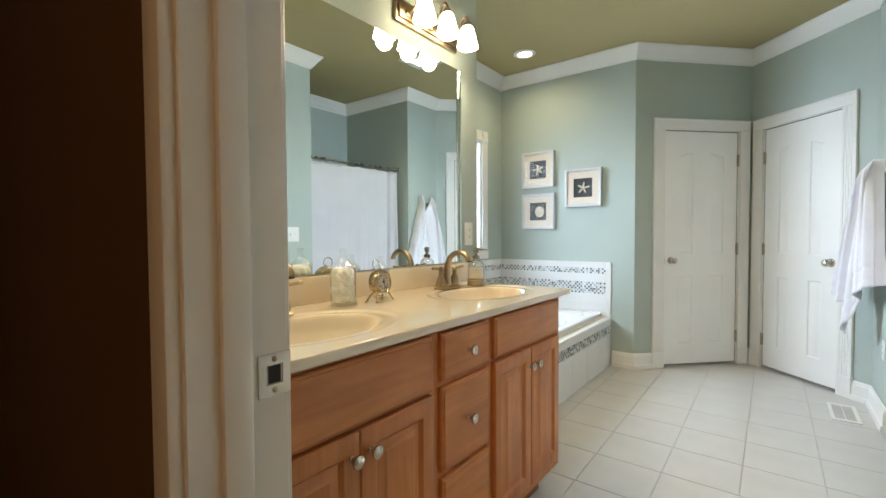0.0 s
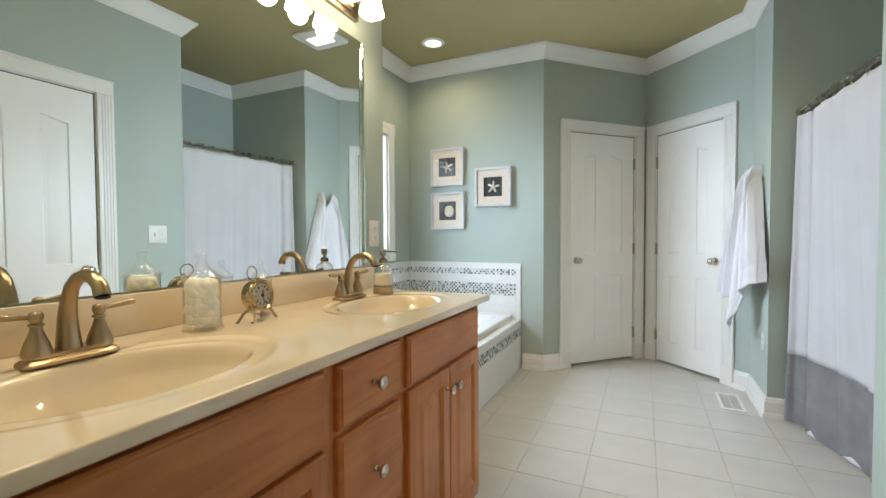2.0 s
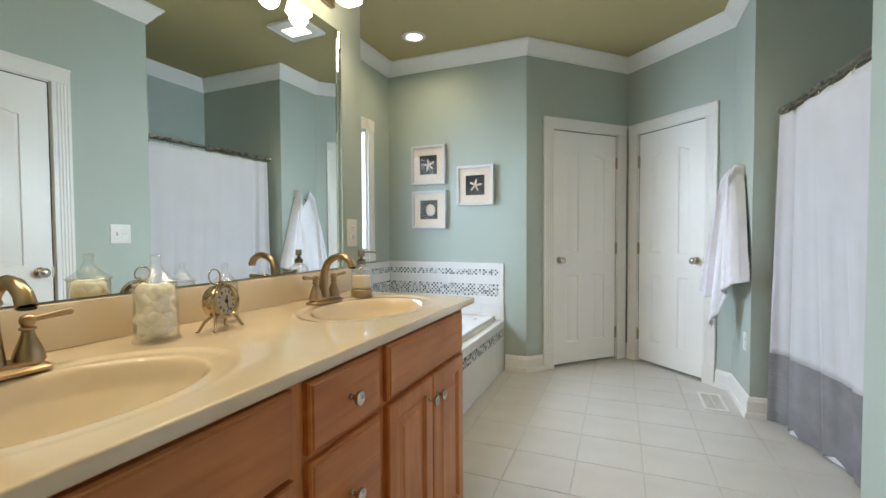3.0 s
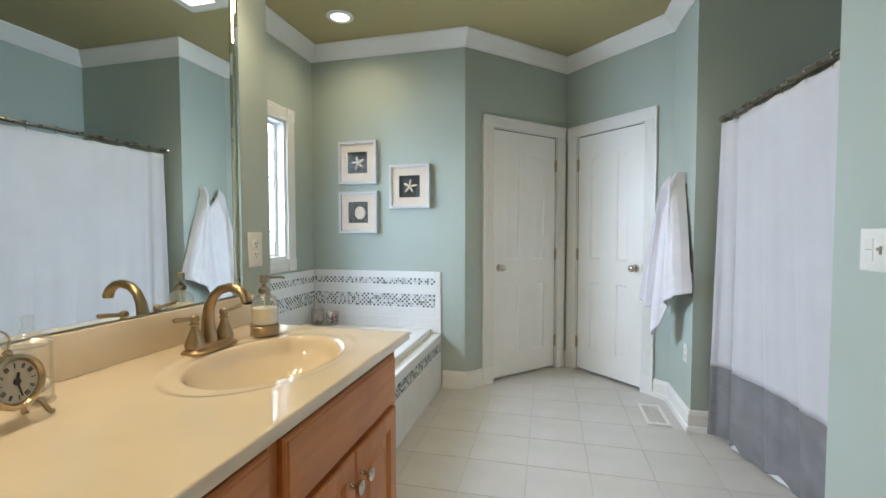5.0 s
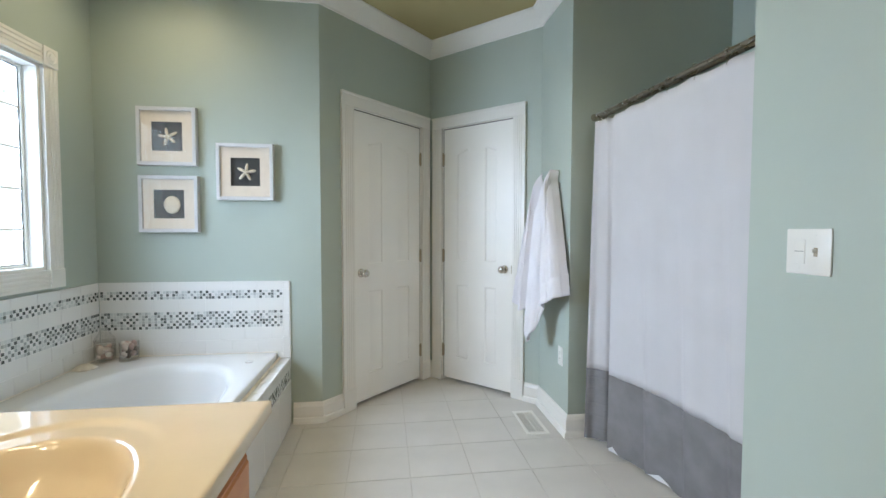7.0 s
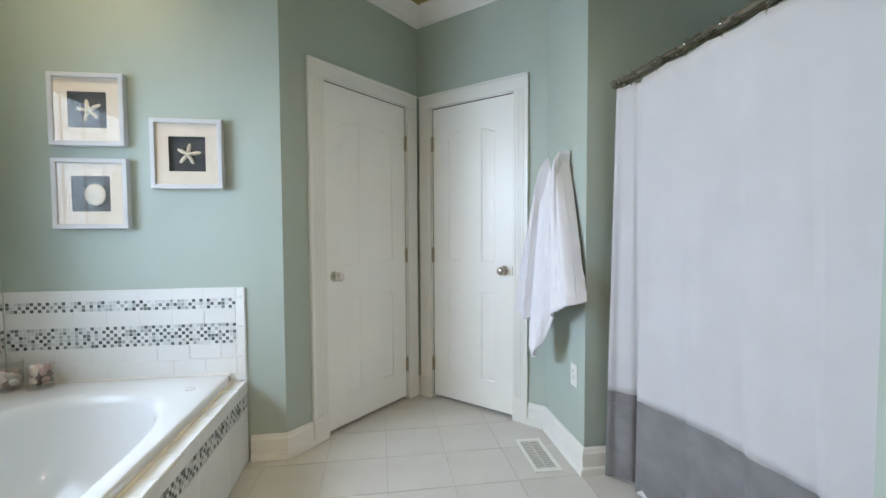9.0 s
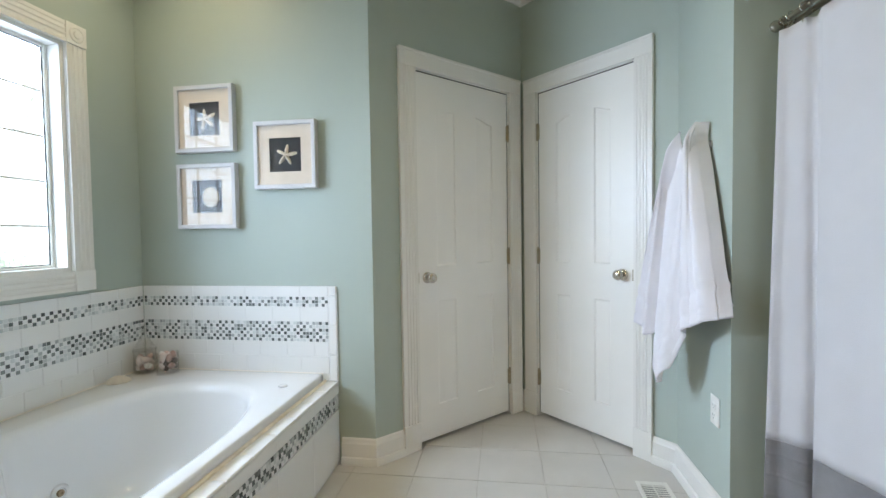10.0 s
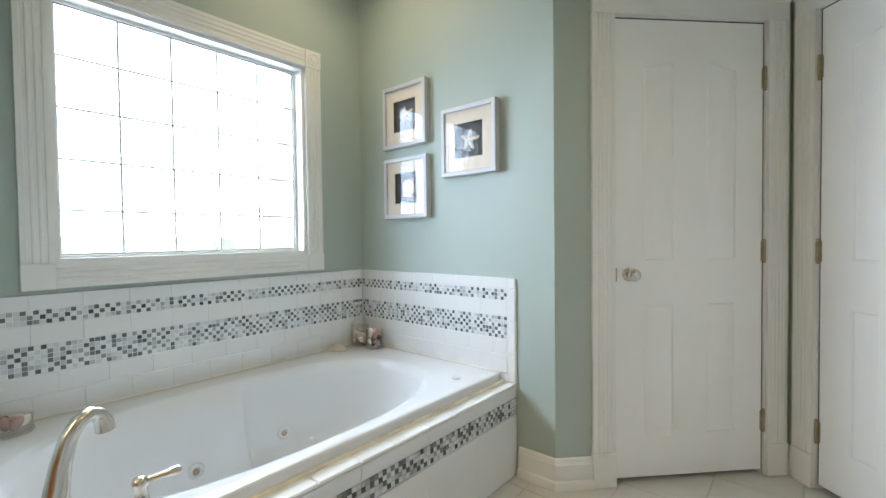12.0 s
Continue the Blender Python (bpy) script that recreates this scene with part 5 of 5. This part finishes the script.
def cloth_at(u, z):
    """Plan place of the cloth: a nearly flat panel with shallow lapped folds, then its end turned out towards the room."""
    f = (1.86 - z) / 1.86
    if u < U_END:
        y = Y_ALC0 + 0.012 + (Y_EDGE - Y_ALC0 - 0.012) * u / U_END
        lean = 0.085 * f * min(1, max(0, (Y_EDGE - y) / 0.34)) ** 0.8
        k = ((Y_EDGE - y) / 0.247) % 1.0
        lap = k if k < 0.86 else (1 - k) / 0.14 * 0.86
        fold = 0.030 * (lap - 0.45) * f ** 1.3 + 0.0022 * math.sin(u * 61 + 1.3) * (0.4 + f)
        return rod_x(y) + lean + fold, y
    v = (u - U_END) / (1 - U_END)
    x = 0.715 + 0.045 * f - (0.062 + 0.085 * f) * v
    y = 3.500 + 0.100 * v + (0.006 + 0.005 * f) * math.sin(v * 10.5 + 0.6) * (1 - 0.4 * v)
    if z < 0.428:
        y -= 0.0022 * max(0.0, math.cos(z * 2 * math.pi / 0.075)) ** 24
    return x, y


def sheet(zfun0, zfun1, nv, behind=0.0):
    bm = B()
    nu = 260
    g = []
    for i in range(nu + 1):
        u = i / nu
        col = []
        for j in range(nv + 1):
            z = zfun0(u) + (zfun1(u) - zfun0(u)) * j / nv
            x, y = cloth_at(u, z)
            col.append(bm.verts.new((x + behind, y + (behind if u >= U_END else 0), z)))
        g.append(col)
    for i in range(nu):
        for j in range(nv):
            bm.faces.new((g[i][j], g[i + 1][j], g[i + 1][j + 1], g[i][j + 1]))
    return bm


def band_z(u):
    return 0.428 + 0.002 * math.sin(u * 24) if u < U_END else 0.424


def hem_z(u):
    """The hem drags on the floor and lifts in small arches."""
    y = cloth_at(u, 0.0)[1]
    if u >= U_END:
        return 0.012
    return 0.004 + 0.034 * max(max(0.0, 1 - abs(y - c) / w) for c, w in ((3.415, 0.045), (3.125, 0.075), (2.80, 0.05)))


ob = part("white_cloth", sheet(lambda u: 1.856 - 0.010 * abs(math.sin(u * 5.6 * math.pi)), band_z, 40), CURT, cur, "", 80)
md = ob.modifiers.new("thick", "SOLIDIFY")
md.thickness = 0.002
ob = part("grey_band", sheet(band_z, hem_z, 90), CURTG, cur, "dark grey cotton bottom band", 80)
md = ob.modifiers.new("thick", "SOLIDIFY")
md.thickness = 0.0026
part("liner", sheet(lambda u: 1.850, lambda u: 0.003, 40, 0.007), LINER, cur, "white waterproof liner behind the cloth", 80)
for y in [2.54 + 0.162 * k for k in range(6)] + [3.52, 3.58, 3.61]:
    bm = B()
    x = rod_x(y)
    tube(bm, [(x + 0.0155 * math.cos(a), y + 0.003 * math.sin(a), RZ + 0.0155 * math.sin(a)) for a in [radians(-60 + 300 * i / 18) for i in range(19)]], 0.0017, 8)
    tube(bm, [(x + 0.008, y, RZ - 0.013), (x + 0.002, y, RZ - 0.026), (x - 0.004, y, RZ - 0.040), (x - 0.007, y, RZ - 0.046), (x - 0.004, y, RZ - 0.050)], 0.0017, 8)
    for k in range(4):
        a = radians(40 + 40 * k)
        lathe(bm, [(0, -0.0035), (0.0030, -0.0018), (0.0030, 0.0018), (0, 0.0035)], 8, Matrix.Translation((x + 0.0155 * math.cos(a), y, RZ + 0.0155 * math.sin(a))))
    part("hook", bm, CHROME, cur, "chrome roller-ball curtain hook", 50)

pan = thing("shower_pan", pose(0, 0, 0), "white acrylic shower base with a low curb", "shower base")
bm = B()
box(bm, 0.812, 0.880, Y_ALC0 + 0.002, Y_ALC1 - 0.002, -0.016, 0.110, bevel=0.012, seg=3)
part("curb", bm, TUBW, pan, "", 50)
bm = B()
box(bm, 0.881, X_ALC - 0.002, Y_ALC0 + 0.002, Y_ALC1 - 0.002, -0.016, 0.040, bevel=0.004)
part("basin_floor", bm, TUBW, pan, "", 50)


# ---- towel ----
def towel_mesh():
    bm = B()
    nu, nv = 130, 70
    g = []
    P1, P2 = Vector((0.500, 3.835, 1.600)), Vector((0.490, 3.990, 1.600))

    def key(tab, u):
        for (a, *p), (b, *q) in zip(tab, tab[1:]):
            if u <= b:
                t = (u - a) / (b - a)
                t = t * t * (3 - 2 * t)
                return [x + (y - x) * t for x, y in zip(p, q)]
        return list(tab[-1][1:])
    # hem: x, y, z round the towel from the shower side to the door side
    hem = [(0.0, 0.540, 3.605, 0.850), (0.10, 0.475, 3.605, 0.840), (0.26, 0.425, 3.690, 0.795), (0.36, 0.455, 3.800, 0.735), (0.42, 0.400, 3.835, 0.590),
           (0.47, 0.385, 3.880, 0.520), (0.55, 0.385, 3.955, 0.490), (0.61, 0.405, 4.000, 0.560), (0.66, 0.445, 4.005, 0.720), (0.74, 0.380, 4.020, 0.690), (0.84, 0.345, 4.085, 0.735), (0.93, 0.400, 4.125, 0.780), (1.0, 0.480, 4.110, 0.800)]
    for i in range(nu + 1):
        u = i / nu
        hx, hy, hz = key(hem, u)
        w = min(1, max(0, (u - 0.50) / 0.14))
        w = w * w * (3 - 2 * w)
        top = P1.lerp(P2, w)
        if u < 0.5:
            top = Vector((0.538 - 0.045 * math.sin(min(1, u / 0.30) * math.pi / 2), top.y - 0.012 * (1 - u / 0.5), top.z))
        lo, hi = (0.0, 0.56) if u < 0.58 else (0.58, 1.0)
        side = (u - (lo + hi) / 2) / (hi - lo)
        col = []
        for j in range(nv + 1):
            v = j / nv
            # rounded crown over the hook, then straight fall
            dip = 0.0
            if 0.48 < u < 0.64:
                dip = 0.17 * (1 - abs((u - 0.56) / 0.08)) ** 1.2
            zt = top.z - dip
            z = zt + (hz - zt) * v
            s = v ** 0.82
            spread = 0.042 * math.sin(min(1, v * 9) * math.pi / 2)
            x = top.x + (hx - top.x) * s - spread * math.cos(side * math.pi) * (1 - 0.6 * v)
            y = top.y + (hy - top.y) * s - spread * 1.1 * math.sin(side * math.pi) * (-1 if u < 2 else 1) * (1 - v) * -1
            fold = 0.012 * math.sin(u * 44 + 0.7) + 0.006 * math.sin(u * 83 + 2.0 * v)
            x -= fold * v ** 0.6
            n = noise.noise(Vector((u * 9, v * 6, 0.3)))
            x += 0.005 * n * v
            if 0.84 < v < 0.87 or 0.93 < v < 0.945:
                x += 0.004
            col.append(bm.verts.new((min(x - 0.010, X_TOW - 0.009), y, z)))
        g.append(col)
    for i in range(nu):
        for j in range(nv):
            bm.faces.new((g[i][j], g[i + 1][j], g[i + 1][j + 1], g[i][j + 1]))
    return bm


tw = part("bath_towel", towel_mesh(), TOWEL, None, "", 80)
md = tw.modifiers.new("thick", "SOLIDIFY")
md.thickness, md.offset = 0.007, -1
tagged(tw, "white terry bath towel draped over two wall hooks", "towel")
for y in (3.835, 3.985):
    hk = thing("towel_hook", pose(X_TOW, y, 1.508), "brushed nickel wall hook holding the towel", "hook", "towel hooks")
    bm = B()
    lathe(bm, [(0.022, 0), (0.022, 0.004), (0.016, 0.008), (0.009, 0.012)], 20, pose(0, 0, 0, 0, -90, 0))
    part("rosette", bm, NICKEL, hk, "", 50)
    bm = B()
    tube(bm, [(-0.008, 0, 0), (-0.022, 0, -0.004), (-0.032, 0, 0.004), (-0.034, 0, 0.016)], [0.006, 0.0055, 0.0055, 0.007], 12)
    part("arm", bm, NICKEL, hk, "", 50)

# ---- ceiling fixtures ----
can = thing("recessed_light", pose(-1.767, 3.60, H_CEIL), "lit recessed can light with white trim ring", "recessed light")
bm = B()
lathe(bm, [(0.095, 0), (0.095, -0.005), (0.085, -0.009), (0.066, -0.010), (0.062, -0.003), (0.062, 0)], 36)
part("trim_ring", bm, TRIM, can, "", 40)
bm = B()
lathe(bm, [(0.0618, -0.0015), (0.0618, -0.004), (0, -0.005)], 36)
part("lens", bm, CANGLOW, can, "glowing lens", 40)
fan = thing("fan_light", pose(-0.14, 3.12, H_CEIL), "square white ceiling fan cover with a lit lens", "fan light")
bm = B()
box(bm, -0.165, 0.165, -0.150, 0.150, -0.022, 0, bevel=0.020, seg=3)
part("cover", bm, PLASTIC, fan, "", 50)
bm = B()
box(bm, -0.095, 0.095, -0.060, 0.060, -0.030, -0.0215, bevel=0.004, seg=2)
part("lens", bm, FANGLOW, fan, "glowing lens", 50)

# floor register
reg = thing("floor_register", pose(0.374, 3.868, -0.012), "white slotted metal floor register by the baseboard", "floor vent")
bm = B()
for a, b, c, d in ((-0.072, -0.052, -0.170, 0.170), (0.052, 0.072, -0.170, 0.170), (-0.052, 0.052, -0.170, -0.140), (-0.052, 0.052, 0.140, 0.170)):
    box(bm, a, b, c, d, 0.0, 0.006, bevel=0.0015)
part("flange", bm, PLASTIC, reg, "", 30)
bm = B()
box(bm, -0.052, 0.052, -0.140, 0.140, 0.0002, 0.0014)
part("duct", bm, GAPSHADE, reg)
for k in range(17):
    y = -0.132 + 0.264 * k / 16
    bm = B()
    box(bm, -0.052, -0.002, y - 0.0032, y + 0.0032, 0.0016, 0.0052)
    part("louver", bm, PLASTIC, reg)
    bm = B()
    box(bm, 0.002, 0.052, y - 0.0032, y + 0.0032, 0.0016, 0.0052)
    part("louver", bm, PLASTIC, reg)
bm = B()
box(bm, -0.0022, 0.0022, -0.140, 0.140, 0.0016, 0.0056)
part("divider", bm, PLASTIC, reg)


# ---- tiles ----
def tile_mesh(name, w, h, d, material, bev=0.0015):
    """A glazed piece: x along, y outward into the wall, z up; face towards -y with eased edges."""
    me = bpy.data.meshes.new(name)
    a, b = w / 2, h / 2
    e = bev
    v = [(-a, 0, -b), (a, 0, -b), (a, 0, b), (-a, 0, b), (-a, -d + e, -b), (a, -d + e, -b), (a, -d + e, b), (-a, -d + e, b),
         (-a + e, -d, -b + e), (a - e, -d, -b + e), (a - e, -d, b - e), (-a + e, -d, b - e)]
    f = [(0, 1, 5, 4), (1, 2, 6, 5), (2, 3, 7, 6), (3, 0, 4, 7), (4, 5, 9, 8), (5, 6, 10, 9), (6, 7, 11, 10), (7, 4, 8, 11), (8, 9, 10, 11)]
    me.from_pydata(v, [], f)
    me.materials.append(material)
    return me


def put_piece(name, me, parent, m):
    ob = new(name, me)
    ob.matrix_basis = m
    ob.parent = parent
    return ob


PITCH = 0.0176
MOS_P = tile_mesh("mosaic_piece", 0.0158, 0.0158, 0.0072, MOSAIC, 0.0008)
MOS_L = tile_mesh("mosaic_piece", 0.0158, 0.0158, 0.0072, MOSAIC_P, 0.0008)
ROWS_W = [(0.852, 0.907), (0.720, 0.798), (0.541, 0.615), (0.452, 0.539)]
MOS_W = [0.7985, 0.6160]
MOS_N = [3, 6]
TJ = 0.0016


def lay_mosaic(parent, cells):
    """Mosaic pieces at their poses: those near by singly, the rest joined in two sheets."""
    rest = {0: ([], []), 1: ([], [])}
    for m, odd, single in cells:
        if single:
            put_piece("mosaic_piece", MOS_P if odd else MOS_L, parent, m)
            continue
        verts, faces = rest[odd]
        o = len(verts)
        verts += [tuple(m @ v.co) for v in MOS_P.vertices]
        faces += [[o + k for k in p.vertices] for p in MOS_P.polygons]
    for odd, (verts, faces) in rest.items():
        if verts:
            me = bpy.data.meshes.new("mosaic_rest")
            me.from_pydata(verts, [], faces)
            me.materials.append(MOSAIC_I if odd else MOSAIC_PI)
            put_piece("mosaic_rest", me, parent, Matrix.Identity(4))["kind"] = "stuff"


def surround(name, i, s0, s1, label, end_trim, joined):
    """Tile field of a wall round the tub: grout bed, rows of white tile, two mosaic bands."""
    fr = wall_frame(R[i], R[(i + 1) % 12])
    th = tagged(new(name), label, "tile surround", kind="structure")
    th.matrix_basis = fr
    bm = B()
    box(bm, s0, s1, -0.0068, -0.0005, 0.415, 0.905)
    part("grout_bed", bm, WGROUT, th, "", None)
    e1 = s1 - (0.046 if end_trim else 0)
    L = e1 - s0
    for r, (z0, z1) in enumerate(ROWS_W):
        w = 0.1525
        off = (0.076 if r in (2,) else 0.0)
        x = e1
        first = True
        while x > s0 + 0.01:
            ww = min(w if not (first and off) else off, x - s0)
            me = tile_mesh("tile", ww - TJ, z1 - z0 - TJ, 0.0085, WTILE)
            put_piece("tile", me, th, Matrix.Translation((x - ww / 2, -0.0008, (z0 + z1) / 2)))
            x -= ww
            first = False
    if end_trim:
        z = 0.414
        for hh in (0.138, 0.152, 0.152, 0.050):
            me = tile_mesh("trim_tile", 0.045 - TJ, hh - TJ, 0.0095, WTILE, 0.004)
            put_piece("trim_tile", me, th, Matrix.Translation((s1 - 0.023, -0.0008, z + hh / 2)))
            z += hh
    cells = []
    for zb, rn in zip(MOS_W, MOS_N):
        for k in range(rn):
            z = zb + PITCH * (k + 0.5)
            for q in range(int(L / PITCH)):
                cells.append((e1 - PITCH * (q + 0.5) - 0.001, z, (q + k) % 2))
    lay_mosaic(th, [(Matrix.Translation((x, -0.0006, z)), odd, x > e1 - 0.57) for x, z, odd in cells])
    return th


surround("tile_wall_window", 2, 0.0, Y_PIC - Y_TUB0 - 0.009, "white tiles and two grey mosaic bands under the window", False, True)
surround("tile_wall_picture", 3, 0.009, -1.145 - W_WIN, "white tiles and two grey mosaic bands under the pictures", True, False)
surround("tile_wall_return", 1, 0.20, W_VAN - W_WIN - 0.009, "white tiles and mosaic bands at the tub's near end", False, False)

# tiled apron of the tub deck
AX = -1.145
ap = tagged(new("tub_apron"), "white tiled tub apron with one grey mosaic band", "tub apron", kind="structure")
bm = B()
box(bm, AX - 0.074, AX - 0.009, Y_TUB0 + 0.002, Y_PIC - 0.001, -0.016, 0.404)
part("apron_core", bm, WGROUT, ap, "", None)
bm = B()
box(bm, W_VAN + 0.002, AX - 0.075, Y_TUB0 - 0.012, Y_TUB0 + 0.001, 0, 0.404)
part("end_panel", bm, WTILE, ap, "", None)
fr = Matrix(((0, -1, 0, AX - 0.009), (1, 0, 0, 0), (0, 0, 1, 0), (0, 0, 0, 1)))
y0, y1 = Y_TUB0 + 0.002, Y_PIC - 0.002
for z0, z1, w in ((-0.012, 0.272, 0.305), (0.3505, 0.402, 0.305)):
    y = y1
    while y > y0 + 0.01:
        ww = min(w, y - y0)
        me = tile_mesh("tile", ww - TJ, z1 - z0 - TJ, 0.0085, WTILE)
        put_piece("tile", me, ap, fr @ Matrix.Translation((y - ww / 2, 0, (z0 + z1) / 2)))
        y -= ww
y = y1
while y > y0 + 0.01:
    ww = min(0.152, y - y0)
    me = tile_mesh("cap_tile", ww - TJ, 0.066, 0.009, WTILE, 0.004)
    put_piece("cap_tile", me, ap, Matrix.Translation((AX - 0.034, y - ww / 2, 0.4042)) @ Matrix(((0, 0, 1, 0), (1, 0, 0, 0), (0, -1, 0, 0), (0, 0, 0, 1))))
    y -= ww
lay_mosaic(ap, [(fr @ Matrix.Translation((y1 - PITCH * (q + 0.5), 0.0012, 0.2760 + PITCH * (k + 0.5))), (q + k) % 2, q < 74)
                for k in range(4) for q in range(int((y1 - y0) / PITCH))])
# caulk bead between cap and tub rim
bm = B()
tube(bm, [(AX - 0.070, Y_TUB0 + 0.01, 0.414), (AX - 0.070, 3.0, 0.414), (AX - 0.070, Y_PIC - 0.012, 0.414)], 0.009, 10)
part("caulk_bead", bm, CAULK, ap, "yellowed caulk bead")
# bead added along the walls; warm lamp light at the joint is in its colour
CAULK2 = mat("warm_light_cream_caulk", (0.78, 0.74, 0.66), 0.5, noise_scale=9, var=0.12)
bm = B()
tube(bm, [(W_WIN + 0.012, Y_TUB0 + 0.02, TZ - 0.001), (W_WIN + 0.012, 3.1, TZ - 0.001), (W_WIN + 0.012, Y_PIC - 0.012, TZ - 0.001)], 0.004, 8)
tube(bm, [(W_WIN + 0.012, Y_PIC - 0.012, TZ - 0.001), (-1.7, Y_PIC - 0.012, TZ - 0.001), (-1.225, Y_PIC - 0.012, TZ - 0.001)], 0.004, 8)
part("wall_bead", bm, CAULK2, ap, "cream caulk bead tinted for the warm light at the wall")

# floor tiles on a square grid
P_F, X_F, Y_F = 0.3138, -0.424, 3.964
# the grid is turned half a degree to fit the camera's view
LAY = Matrix.Translation((-0.1, 3.6, 0)) @ Matrix.Rotation(radians(0.5), 4, "Z") @ Matrix.Translation((0.1, -3.6, 0))
FT = tile_mesh("floor_tile", P_F - 0.0035, P_F - 0.0035, 0.0062, TILE, 0.0012)
for i in range(-6, 8):
    for j in range(-12, 5):
        cx, cy = X_F + P_F * (i + 0.5), Y_F + P_F * (j + 0.5)
        if cx < W_VAN - 0.2 and cy < Y_TUB0 or cy < 0.28 or cx < -1.45 or cx > 0.95 or cy > 4.95:
            continue
        if cx > 0.8 and not (Y_ALC0 - 0.2 < cy < Y_ALC1 + 0.2):
            continue
        put_piece("floor_tile", FT, FLOOR, LAY @ Matrix.Translation((cx, cy, -0.0182)) @ Matrix(((1, 0, 0, 0), (0, 0, 1, 0), (0, -1, 0, 0), (0, 0, 0, 1))))
